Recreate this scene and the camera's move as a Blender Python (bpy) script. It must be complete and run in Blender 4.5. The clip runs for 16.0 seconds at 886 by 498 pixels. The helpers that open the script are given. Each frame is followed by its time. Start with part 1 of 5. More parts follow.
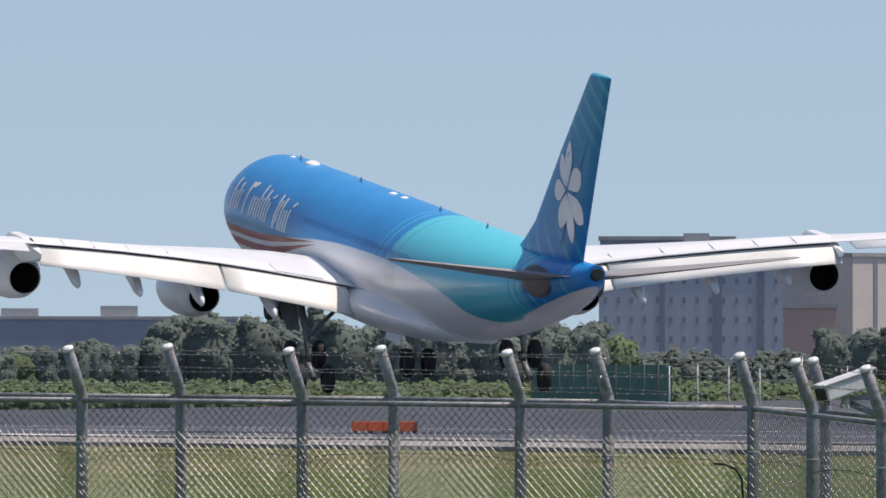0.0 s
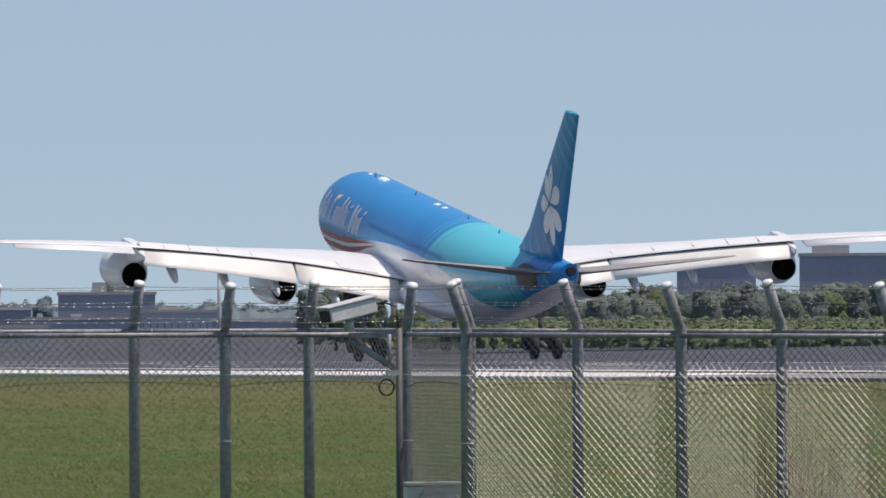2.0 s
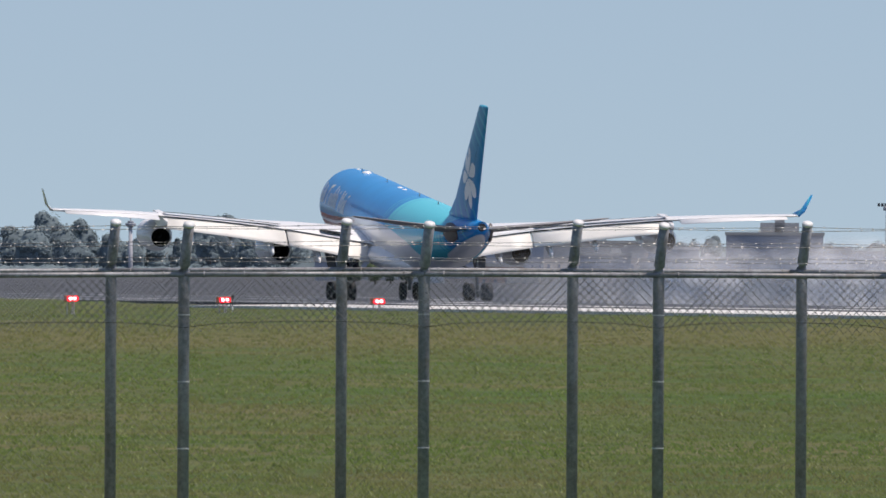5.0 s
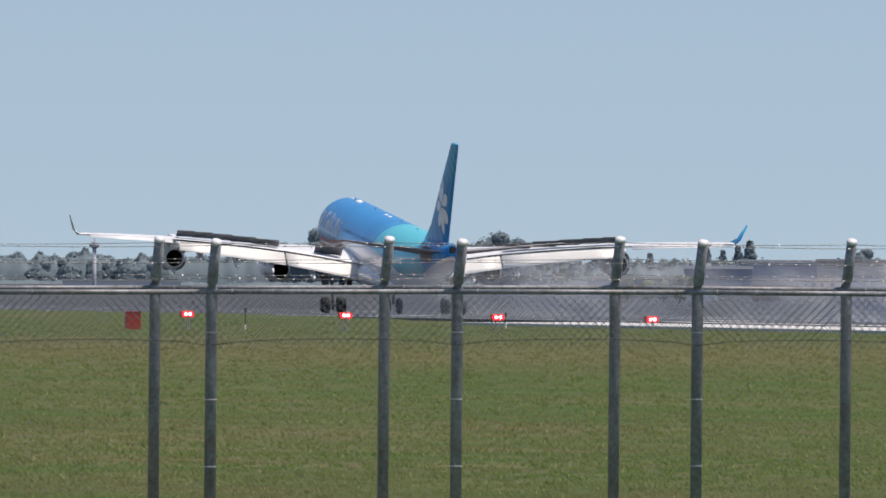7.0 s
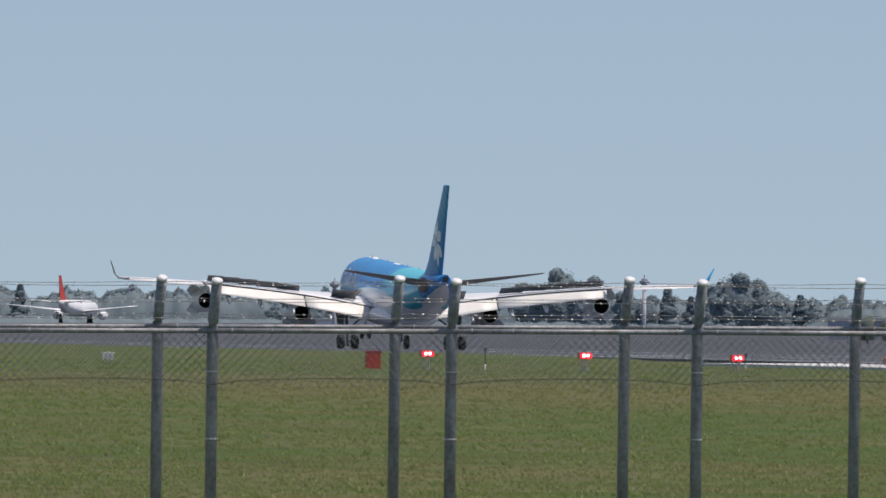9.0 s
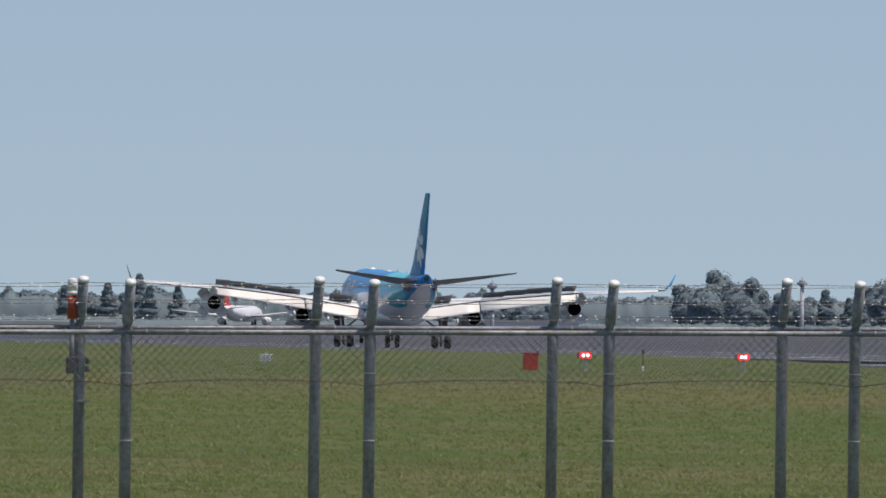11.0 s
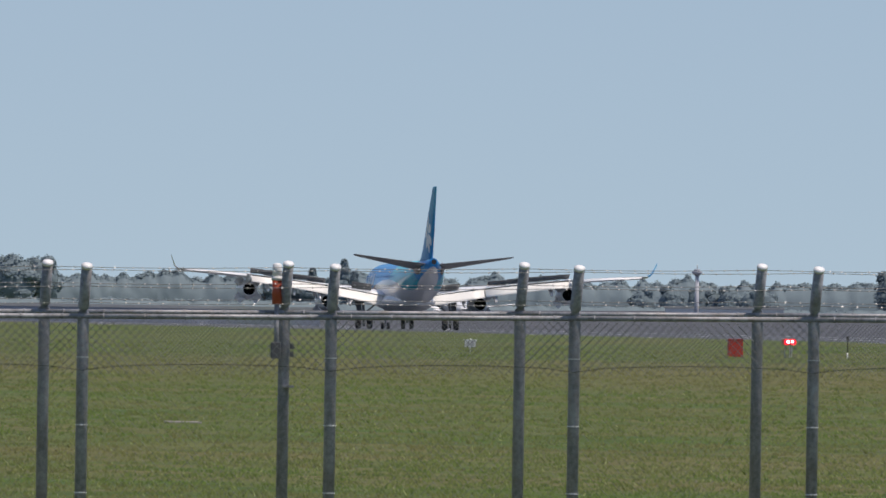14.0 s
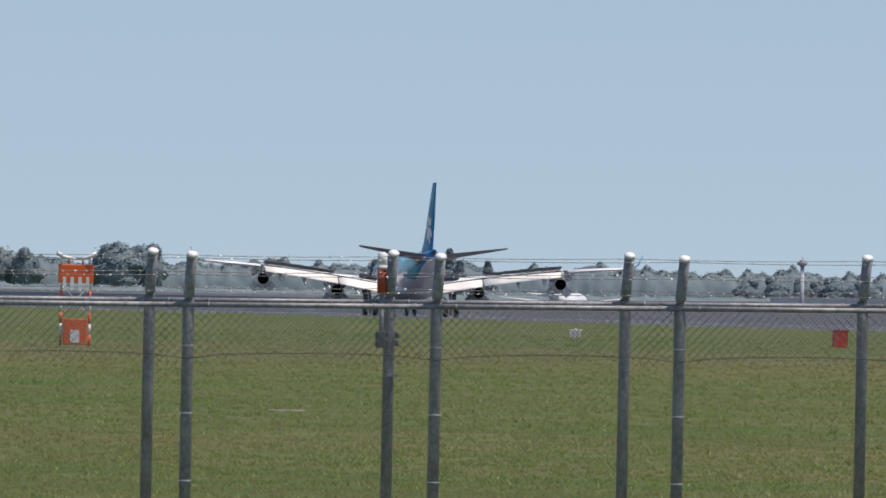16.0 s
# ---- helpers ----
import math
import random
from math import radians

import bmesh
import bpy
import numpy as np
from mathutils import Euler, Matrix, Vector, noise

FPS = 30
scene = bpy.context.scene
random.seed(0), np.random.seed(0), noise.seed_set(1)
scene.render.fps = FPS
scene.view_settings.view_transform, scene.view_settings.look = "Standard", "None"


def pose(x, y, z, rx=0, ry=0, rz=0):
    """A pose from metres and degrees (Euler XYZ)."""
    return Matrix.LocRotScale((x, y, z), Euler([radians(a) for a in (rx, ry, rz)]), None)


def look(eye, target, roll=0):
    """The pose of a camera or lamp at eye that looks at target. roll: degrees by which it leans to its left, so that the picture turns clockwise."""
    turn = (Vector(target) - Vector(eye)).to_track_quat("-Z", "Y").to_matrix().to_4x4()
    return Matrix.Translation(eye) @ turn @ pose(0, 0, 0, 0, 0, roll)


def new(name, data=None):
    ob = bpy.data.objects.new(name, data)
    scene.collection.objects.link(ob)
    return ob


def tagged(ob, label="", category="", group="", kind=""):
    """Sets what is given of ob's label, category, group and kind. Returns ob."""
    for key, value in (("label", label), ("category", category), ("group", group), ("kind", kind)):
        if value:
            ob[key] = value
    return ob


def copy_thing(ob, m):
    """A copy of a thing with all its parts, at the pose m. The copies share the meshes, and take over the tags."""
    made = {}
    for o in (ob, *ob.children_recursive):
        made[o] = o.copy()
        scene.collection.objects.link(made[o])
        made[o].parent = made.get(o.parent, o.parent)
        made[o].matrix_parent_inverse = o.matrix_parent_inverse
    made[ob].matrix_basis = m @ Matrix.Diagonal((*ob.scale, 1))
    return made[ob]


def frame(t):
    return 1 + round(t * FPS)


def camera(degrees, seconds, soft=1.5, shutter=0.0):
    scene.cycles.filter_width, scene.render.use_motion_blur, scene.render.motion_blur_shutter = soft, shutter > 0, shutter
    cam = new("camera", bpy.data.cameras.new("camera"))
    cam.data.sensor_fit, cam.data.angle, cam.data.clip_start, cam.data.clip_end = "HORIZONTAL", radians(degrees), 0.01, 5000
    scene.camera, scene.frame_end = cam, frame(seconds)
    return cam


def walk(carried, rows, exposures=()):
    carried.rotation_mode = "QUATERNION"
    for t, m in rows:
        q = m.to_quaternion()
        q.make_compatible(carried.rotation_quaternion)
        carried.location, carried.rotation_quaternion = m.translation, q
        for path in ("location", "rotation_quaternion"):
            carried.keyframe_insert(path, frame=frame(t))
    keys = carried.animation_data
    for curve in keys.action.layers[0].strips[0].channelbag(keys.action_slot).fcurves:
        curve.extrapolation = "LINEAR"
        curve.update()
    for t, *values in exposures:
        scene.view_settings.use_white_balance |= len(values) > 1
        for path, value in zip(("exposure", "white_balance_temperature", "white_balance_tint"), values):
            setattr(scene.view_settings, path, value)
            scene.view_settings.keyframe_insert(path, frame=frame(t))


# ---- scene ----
EYE = 1.33            # eye above the runway
RUN_X = 179.8         # runway centreline, to the right of the camera
cam = camera(3.665, 16.0, soft=1.6)
# seconds, azimuth clockwise from the runway's direction, elevation, roll
CAM_ROWS = [
    (0.0, 15.963, 0.645, 0.09),
    (0.5, 15.083, 0.599, -0.07),
    (1.0, 14.144, 0.520, -0.08),
    (1.5, 13.250, 0.440, -0.29),
    (2.0, 12.609, 0.389, -0.29),
    (2.5, 12.111, 0.339, -0.10),
    (3.0, 11.611, 0.291, -0.02),
    (3.5, 11.110, 0.238, 0.17),
    (4.0, 10.619, 0.193, 0.26),
    (4.5, 10.199, 0.157, 0.27),
    (7.0, 8.712, 0.208, 0.53),
    (7.5, 8.430, 0.249, 0.57),
    (8.0, 8.169, 0.287, 0.59),
    (8.5, 7.918, 0.328, 0.68),
    (9.0, 7.716, 0.363, 0.77),
    (9.5, 7.545, 0.378, 0.79),
    (10.0, 7.380, 0.374, 0.80),
    (12.5, 6.620, 0.345, 0.72),
    (13.0, 6.480, 0.331, 0.78),
    (13.5, 6.347, 0.313, 0.82),
    (14.0, 6.217, 0.291, 0.91),
    (14.5, 6.096, 0.265, 0.99),
    (15.0, 5.983, 0.236, 1.11),
    (15.5, 5.881, 0.220, 1.04),
    (16.0, 5.782, 0.240, 1.15),
]


def aim(az, el, far=1000.0):
    a, e = radians(az), radians(el)
    return (far * math.sin(a) * math.cos(e), far * math.cos(a) * math.cos(e), EYE + far * math.sin(e))


walk(cam, [(t, look((0, 0, EYE), aim(az, el), roll)) for t, az, el, roll in CAM_ROWS], [(t, e, 7150, 16) for t, e in ((0.0, -0.02), (0.5, -0.05), (1.0, -0.17), (1.5, -0.17), (2.0, -0.12), (2.5, -0.18), (3.0, -0.19), (3.5, -0.12), (4.5, -0.11), (7.5, -0.09), (9.5, -0.22), (13.0, -0.22), (14.0, -0.14), (15.0, -0.15), (15.5, -0.15), (16.0, -0.06))])

# ---- world and sun ----
SUN_EL, SUN_AZ = 68.0, 112.0
world = bpy.data.worlds.new("sky")
scene.world = world
world.use_nodes = True
wn = world.node_tree.nodes
sky = wn.new("ShaderNodeTexSky")
sky.sky_type = 'NISHITA'
sky.sun_disc = False
sky.sun_elevation, sky.sun_rotation = radians(SUN_EL), radians(SUN_AZ)
sky.air_density, sky.dust_density, sky.ozone_density = 1.0, 0.3, 2.0
wn["Background"].inputs[1].default_value = 0.122
world.node_tree.links.new(sky.outputs[0], wn["Background"].inputs[0])
# thick haze low down is left out: the sky is read a little above each direction
lift = wn.new("ShaderNodeVectorMath")
lift.operation = 'ADD'
lift.inputs[1].default_value = (0, 0, 0.12)
level = wn.new("ShaderNodeVectorMath")
level.operation = 'NORMALIZE'
world.node_tree.links.new(wn.new("ShaderNodeTexCoord").outputs["Generated"], lift.inputs[0])
world.node_tree.links.new(lift.outputs[0], level.inputs[0])
world.node_tree.links.new(level.outputs[0], sky.inputs[0])
sun = new("sun", bpy.data.lights.new("sun", 'SUN'))
sun.data.energy, sun.data.angle, sun.data.color = 4.3, radians(0.53), (1.0, 0.95, 0.88)
sun.matrix_world = look(aim(SUN_AZ, SUN_EL, 400.0), (0, 0, EYE))

# ---- materials ----
class Nodes:
    """A short way to wire a material's nodes."""

    def __init__(self, name, rough=0.6, metal=0.0, spec=0.5):
        self.mat = bpy.data.materials.new(name)
        self.mat.use_nodes = True
        self.n, self.l = self.mat.node_tree.nodes, self.mat.node_tree.links
        self.bsdf = self.n["Principled BSDF"]
        self.bsdf.inputs["Roughness"].default_value = rough
        self.bsdf.inputs["Metallic"].default_value = metal
        self.bsdf.inputs["Specular IOR Level"].default_value = spec
        self.co = self.n.new("ShaderNodeTexCoord").outputs["Object"]

    def put(self, a, socket):
        if isinstance(a, (int, float)):
            socket.default_value = a
        elif isinstance(a, tuple):
            socket.default_value = (*a, 1.0) if len(a) == 3 and len(socket.default_value) == 4 else a
        else:
            self.l.new(a, socket)

    def math(self, op, a, b=0.0, c=0.0):
        m = self.n.new("ShaderNodeMath")
        m.operation = op
        for k, q in enumerate((a, b, c)):
            self.put(q, m.inputs[k])
        return m.outputs[0]

    def xyz(self):
        s = self.n.new("ShaderNodeSeparateXYZ")
        self.l.new(self.co, s.inputs[0])
        return s.outputs

    def mapped(self, sx, sy, sz):
        m = self.n.new("ShaderNodeMapping")
        m.inputs["Scale"].default_value = (sx, sy, sz)
        self.l.new(self.co, m.inputs[0])
        return m.outputs[0]

    def noise(self, scale, detail=4.0, co=None, rough=0.6):
        t = self.n.new("ShaderNodeTexNoise")
        t.inputs["Scale"].default_value, t.inputs["Detail"].default_value = scale, detail
        t.inputs["Roughness"].default_value = rough
        self.l.new(co or self.co, t.inputs["Vector"])
        return t.outputs["Fac"]

    def ramp(self, fac, lo, hi):
        m = self.n.new("ShaderNodeMapRange")
        m.inputs["From Min"].default_value, m.inputs["From Max"].default_value = lo, hi
        self.put(fac, m.inputs["Value"])
        return m.outputs[0]

    def mix(self, fac, a, b):
        m = self.n.new("ShaderNodeMix")
        m.data_type = 'RGBA'
        self.put(fac, m.inputs["Factor"])
        self.put(a, m.inputs[6])
        self.put(b, m.inputs[7])
        return m.outputs[2]

    def colour(self, c):
        self.put(c, self.bsdf.inputs["Base Color"])

    def bump(self, h, strength=0.3, dist=0.02):
        b = self.n.new("ShaderNodeBump")
        b.inputs["Strength"].default_value, b.inputs["Distance"].default_value = strength, dist
        self.l.new(h, b.inputs["Height"])
        self.l.new(b.outputs[0], self.bsdf.inputs["Normal"])


def plain(name, c, rough=0.6, metal=0.0, vary=0.25, scale=3.0, spec=0.5, rand=False):
    """A surface of one colour with grain and stains at two scales."""
    k = Nodes(name, rough, metal, spec)
    f = k.math('ADD', k.math('MULTIPLY', k.noise(scale), 0.6), k.math('MULTIPLY', k.noise(scale * 9), 0.4))
    if rand:
        r = k.n.new("ShaderNodeObjectInfo").outputs["Random"]
        f = k.math('ADD', f, k.math('MULTIPLY', k.math('SUBTRACT', r, 0.5), 0.4))
    lo, hi = tuple(q * (1 - vary) for q in c), tuple(min(1, q * (1 + vary)) for q in c)
    k.colour(k.mix(k.ramp(f, 0.3, 0.7), lo, hi))
    return k.mat


def galvanised(name, c, metal=0.5, rough=0.5):
    k = Nodes(name, rough, metal)
    k.colour(k.mix(k.ramp(k.noise(9), 0.35, 0.65), tuple(q * 0.75 for q in c), c))
    k.bump(k.noise(60), 0.15, 0.004)
    return k.mat


def post_steel():
    """Old zinc, mottled and streaked, with brownish weathering."""
    k = Nodes("weathered_galvanised_steel", 0.55, 0.2)
    grain = k.math('ADD', k.math('MULTIPLY', k.noise(26, 5), 0.55), k.math('MULTIPLY', k.noise(9, 4, k.mapped(1, 1, 0.25)), 0.45))
    zinc = k.mix(k.ramp(grain, 0.38, 0.62), (0.17, 0.175, 0.19), (0.36, 0.37, 0.40))
    k.colour(k.mix(k.math('MULTIPLY', k.ramp(k.noise(5, 5), 0.5, 0.72), 0.55), zinc, (0.20, 0.165, 0.13)))
    k.bump(k.noise(60), 0.2, 0.004)
    return k.mat


STEEL = post_steel()
BARB = galvanised("bright_barbs", (0.45, 0.46, 0.47), 0.5, 0.45)
MESH_WIRE = galvanised("dull_mesh_wire", (0.25, 0.255, 0.26), 0.45, 0.5)
GEAR = plain("dark_grey_gear_paint", (0.15, 0.155, 0.16), 0.5, 0.2)
TIE = galvanised("bright_tie_wire", (0.72, 0.73, 0.74), 0.2, 0.4)
HUB = plain("near_black_wheel_hub", (0.05, 0.05, 0.052), 0.6, 0.2)
STRAND = galvanised("dull_wire_strand", (0.20, 0.205, 0.21), 0.3, 0.6)
CAP = plain("pale_post_cap", (0.75, 0.76, 0.77), 0.4, 0.0, 0.1)
RUBBER = plain("tyre_rubber", (0.018, 0.018, 0.02), 0.8)
DARK = plain("dark_interior", (0.008, 0.008, 0.009), 0.85)
GREY_METAL = plain("grey_painted_metal", (0.42, 0.43, 0.44), 0.45, 0.2)
WHITE = plain("white_aircraft_paint", (0.80, 0.81, 0.82), 0.28, 0.0, 0.06, 0.6)
FLAP_WHITE = plain("white_flap_paint", (0.78, 0.77, 0.73), 0.4, 0.0, 0.07, 0.8)
BARE = plain("bare_aluminium", (0.55, 0.55, 0.56), 0.3, 0.9, 0.1)
TAILGREY = plain("grey_tailplane_skin", (0.30, 0.29, 0.29), 0.5, 0.1, 0.15, 0.8)
PLATE = plain("worn_brown_grey_sealing_plate", (0.16, 0.14, 0.135), 0.5, 0.1, 0.3, 1.2)
COVE = plain("dark_grey_cove_metal", (0.09, 0.095, 0.10), 0.6, 0.2)
SPOIL = plain("grey_spoiler_underside", (0.13, 0.135, 0.14), 0.6)
ORANGE = plain("signal_orange_paint", (0.75, 0.13, 0.03), 0.5, 0.0, 0.12)
RED = plain("signal_red_paint", (0.55, 0.05, 0.03), 0.5, 0.0, 0.15)
BEACON_RED = plain("faded_beacon_red", (0.42, 0.075, 0.04), 0.4, 0.0, 0.15)
LIGHT_GREY = plain("light_grey_housing", (0.62, 0.63, 0.64), 0.4)
BLACK = plain("black_plastic", (0.02, 0.02, 0.022), 0.5)
CONCRETE = plain("pale_concrete", (0.42, 0.41, 0.39), 0.9, 0, 0.15, 0.5)


def foliage(name, c, vary, scale, through_light=0.45):
    """Leaves that let part of the light through."""
    mat = plain(name, c, 0.8, 0, vary, scale, 0.1, True)
    n, l = mat.node_tree.nodes, mat.node_tree.links
    tr, mx = n.new("ShaderNodeBsdfTranslucent"), n.new("ShaderNodeMixShader")
    l.new(n["Principled BSDF"].inputs["Base Color"].links[0].from_socket, tr.inputs[0])
    mx.inputs[0].default_value = through_light
    l.new(n["Principled BSDF"].outputs[0], mx.inputs[1])
    l.new(tr.outputs[0], mx.inputs[2])
    l.new(mx.outputs[0], n["Material Output"].inputs[0])
    return mat


# leaf green lifted and greyed, with thin haze painted into the base colour
LEAF = foliage("tree_foliage", (0.225, 0.27, 0.24), 0.15, 0.35)
LEAF_LIGHT = foliage("light_tree_foliage", (0.20, 0.26, 0.15), 0.15, 0.35)
# the far leaves carry the bluish haze of the distance in their colour
LEAF_FAR = foliage("haze_tinted_far_foliage", (0.215, 0.28, 0.31), 0.10, 0.2, 0.3)
BARK = plain("tree_bark", (0.09, 0.07, 0.05), 0.9)
GLASS_DARK = plain("dark_window_glass", (0.09, 0.10, 0.12), 0.15, 0, 0.2)
LINE = plain("white_runway_paint", (0.78, 0.78, 0.76), 0.6, 0, 0.12, 0.4)
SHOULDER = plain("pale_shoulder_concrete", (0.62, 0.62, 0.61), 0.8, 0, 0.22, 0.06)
SHOULDER_DULL = plain("dull_shoulder_concrete", (0.21, 0.205, 0.195), 0.9, 0, 0.45, 0.12)
NET = plain("green_safety_net", (0.07, 0.17, 0.135), 0.8, 0, 0.15)


def glow(name, c, power):
    k = Nodes(name, 0.4)
    k.colour(c)
    k.put(c, k.bsdf.inputs["Emission Color"])
    k.bsdf.inputs["Emission Strength"].default_value = power
    return k.mat


LAMP_RED = glow("red_signal_lamp", (1.0, 0.012, 0.035), 2.2)
LAMP_CORE = glow("hot_lamp_core", (1.0, 0.5, 0.55), 6.0)


def dry_strip(k):
    """A strip of drier, shorter grass across the field, with ragged edges, and a fainter one nearer."""
    x, y, z = k.xyz()
    w = k.math('ADD', y, k.math('MULTIPLY', k.noise(0.02, 4), 120.0))
    far_ = k.math('MULTIPLY', k.ramp(w, 450.0, 540.0), k.ramp(w, 760.0, 640.0))
    close = k.math('MULTIPLY', k.ramp(w, 250.0, 268.0), k.ramp(w, 306.0, 286.0))
    return k.math('ADD', k.math('MULTIPLY', far_, 0.5), k.math('MULTIPLY', close, 0.3))


def grass_material():
    k = Nodes("mown_airfield_grass", 0.9, 0, 0.15)
    big = k.noise(0.03, 3)
    mid = k.noise(0.09, 4)
    fine = k.math('ADD', k.math('MULTIPLY', k.noise(1.7, 5), 0.55), k.math('MULTIPLY', k.noise(0.33, 3), 0.45))
    patch_ = k.noise(0.3, 4)
    dry = k.ramp(k.math('ADD', k.math('ADD', k.math('MULTIPLY', big, 0.4), k.math('MULTIPLY', mid, 0.25)), k.math('MULTIPLY', patch_, 0.35)), 0.435, 0.59)
    dry = k.math('MINIMUM', k.math('ADD', dry, dry_strip(k)), 1.0)
    green = k.mix(k.ramp(fine, 0.35, 0.7), (0.034, 0.069, 0.015), (0.086, 0.146, 0.030))
    straw = k.mix(k.ramp(fine, 0.35, 0.7), (0.098, 0.092, 0.038), (0.172, 0.158, 0.068))
    k.colour(k.mix(k.math('MULTIPLY', dry, 0.9), green, straw))
    k.bump(k.noise(5, 5), 0.5, 0.05)
    return k.mat


def tuft_material():
    k = Nodes("grass_blades", 0.7, 0, 0.25)
    r = k.n.new("ShaderNodeNewGeometry").outputs["Random Per Island"]
    big = k.ramp(k.math('ADD', k.math('MULTIPLY', k.noise(0.035, 4), 0.5), k.math('MULTIPLY', k.noise(0.3, 4), 0.5)), 0.435, 0.60)
    big = k.math('MINIMUM', k.math('ADD', big, dry_strip(k)), 1.0)
    a = k.mix(r, (0.062, 0.114, 0.021), (0.150, 0.235, 0.05))
    b = k.mix(r, (0.118, 0.116, 0.042), (0.225, 0.215, 0.09))
    c = k.mix(k.math('MULTIPLY', big, 0.85), a, b)
    c = k.mix(k.math('GREATER_THAN', r, 0.975), c, (0.30, 0.34, 0.15))
    k.colour(c)
    tr, mx = k.n.new("ShaderNodeBsdfTranslucent"), k.n.new("ShaderNodeMixShader")
    k.put(c, tr.inputs[0])
    mx.inputs[0].default_value = 0.5
    k.l.new(k.bsdf.outputs[0], mx.inputs[1])
    k.l.new(tr.outputs[0], mx.inputs[2])
    k.l.new(mx.outputs[0], k.n["Material Output"].inputs[0])
    return k.mat


def asphalt_material(name, c):
    k = Nodes(name, 0.95, 0, 0.04)
    streak = k.noise(0.5, 4, k.mapped(1.0, 0.02, 1.0))
    f = k.math('ADD', k.math('MULTIPLY', streak, 0.6), k.math('MULTIPLY', k.noise(0.15), 0.4))
    k.colour(k.mix(k.ramp(f, 0.35, 0.65), tuple(q * 0.75 for q in c), tuple(q * 1.25 for q in c)))
    k.bump(k.noise(20, 3), 0.3, 0.02)
    return k.mat


GRASS, BLADES = grass_material(), tuft_material()
ASPHALT = asphalt_material("runway_asphalt", (0.098, 0.110, 0.132))
APRON = asphalt_material("pale_apron_concrete", (0.088, 0.097, 0.114))


def livery_material():
    """Blue forward, turquoise aft, white below a sweeping wave, thin ripple lines at the change."""
    k = Nodes("blue_turquoise_white_livery", 0.24, 0, 0.35)
    x, y, z = k.xyz()
    # s runs aft and upward: curved change from blue to turquoise
    s = k.math('ADD', k.math('ADD', y, k.math('MULTIPLY', z, 0.55)), k.math('MULTIPLY', k.math('POWER', k.math('ABSOLUTE', k.math('SUBTRACT', z, 8.4)), 2.0), -0.10))
    blue = k.mix(k.ramp(k.noise(0.35, 2), 0.3, 0.7), (0.004, 0.25, 0.60), (0.007, 0.29, 0.68))
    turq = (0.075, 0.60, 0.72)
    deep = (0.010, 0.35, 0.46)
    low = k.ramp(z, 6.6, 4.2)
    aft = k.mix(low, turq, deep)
    f = k.ramp(s, -0.6, -0.9)
    ring1 = k.math('LESS_THAN', k.math('ABSOLUTE', k.math('ADD', s, -0.4)), 0.10)
    ring2 = k.math('LESS_THAN', k.math('ABSOLUTE', k.math('ADD', s, -1.3)), 0.08)
    ring3 = k.math('LESS_THAN', k.math('ABSOLUTE', k.math('ADD', s, 1.9)), 0.10)
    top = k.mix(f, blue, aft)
    top = k.mix(k.math('MULTIPLY', k.math('MAXIMUM', ring1, ring2), 0.7), top, turq)
    top = k.mix(k.math('MULTIPLY', ring3, 0.5), top, (0.012, 0.22, 0.50))
    # aft end turns blue again
    top = k.mix(k.ramp(y, -22.9, -23.6), top, (0.008, 0.25, 0.62))
    arc = k.math('SUBTRACT', y, k.math('MULTIPLY', z, 0.25))
    for c, w, tone in ((-23.6, 0.10, (0.012, 0.33, 0.60)), (-24.3, 0.12, (0.010, 0.30, 0.60)), (-25.6, 0.09, (0.05, 0.50, 0.68)), (-26.5, 0.09, (0.04, 0.45, 0.66)), (-28.9, 0.12, (0.05, 0.48, 0.66))):
        top = k.mix(k.math('MULTIPLY', k.math('LESS_THAN', k.math('ABSOLUTE', k.math('SUBTRACT', arc, c)), w), 0.75), top, tone)
    # white wave: its upper edge falls from the wing root aft, then forward again it dips to the nose
    edge = k.n.new("ShaderNodeFloatCurve")
    cv = edge.mapping.curves[0]
    cv.points[0].location, cv.points[1].location = (0.0, 0.80), (1.0, 0.48)
    for (px, py) in ((0.05, 0.715), (0.094, 0.632), (0.141, 0.545), (0.172, 0.490), (0.205, 0.470), (0.278, 0.557), (0.3375, 0.585), (0.40, 0.606), (0.525, 0.605), (0.5875, 0.59), (0.64, 0.567), (0.72, 0.525), (0.797, 0.495), (0.875, 0.49)):
        cv.points.new(px, py)
    edge.mapping.update()
    k.put(k.ramp(y, -31.0, 33.0), edge.inputs["Value"])
    ez = k.math('MULTIPLY', edge.outputs[0], 10.0)
    white = k.ramp(k.math('SUBTRACT', ez, z), 0.0, 0.06)
    top = k.mix(white, top, (0.80, 0.81, 0.83))
    # red stripes on the forward belly
    w1 = k.math('SUBTRACT', k.math('SUBTRACT', ez, z), 0.0)
    fwd = k.ramp(y, 8.5, 17.0)
    r1 = k.math('LESS_THAN', k.math('ABSOLUTE', k.math('SUBTRACT', w1, 0.15)), k.math('MULTIPLY', fwd, 0.17))
    r2 = k.math('LESS_THAN', k.math('ABSOLUTE', k.math('SUBTRACT', w1, k.math('ADD', k.math('MULTIPLY', fwd, 0.5), 0.26))), k.math('MULTIPLY', fwd, 0.20))
    red = k.math('MAXIMUM', r1, r2)
    top = k.mix(red, top, (0.36, 0.03, 0.03))
    k.colour(top)
    return k.mat


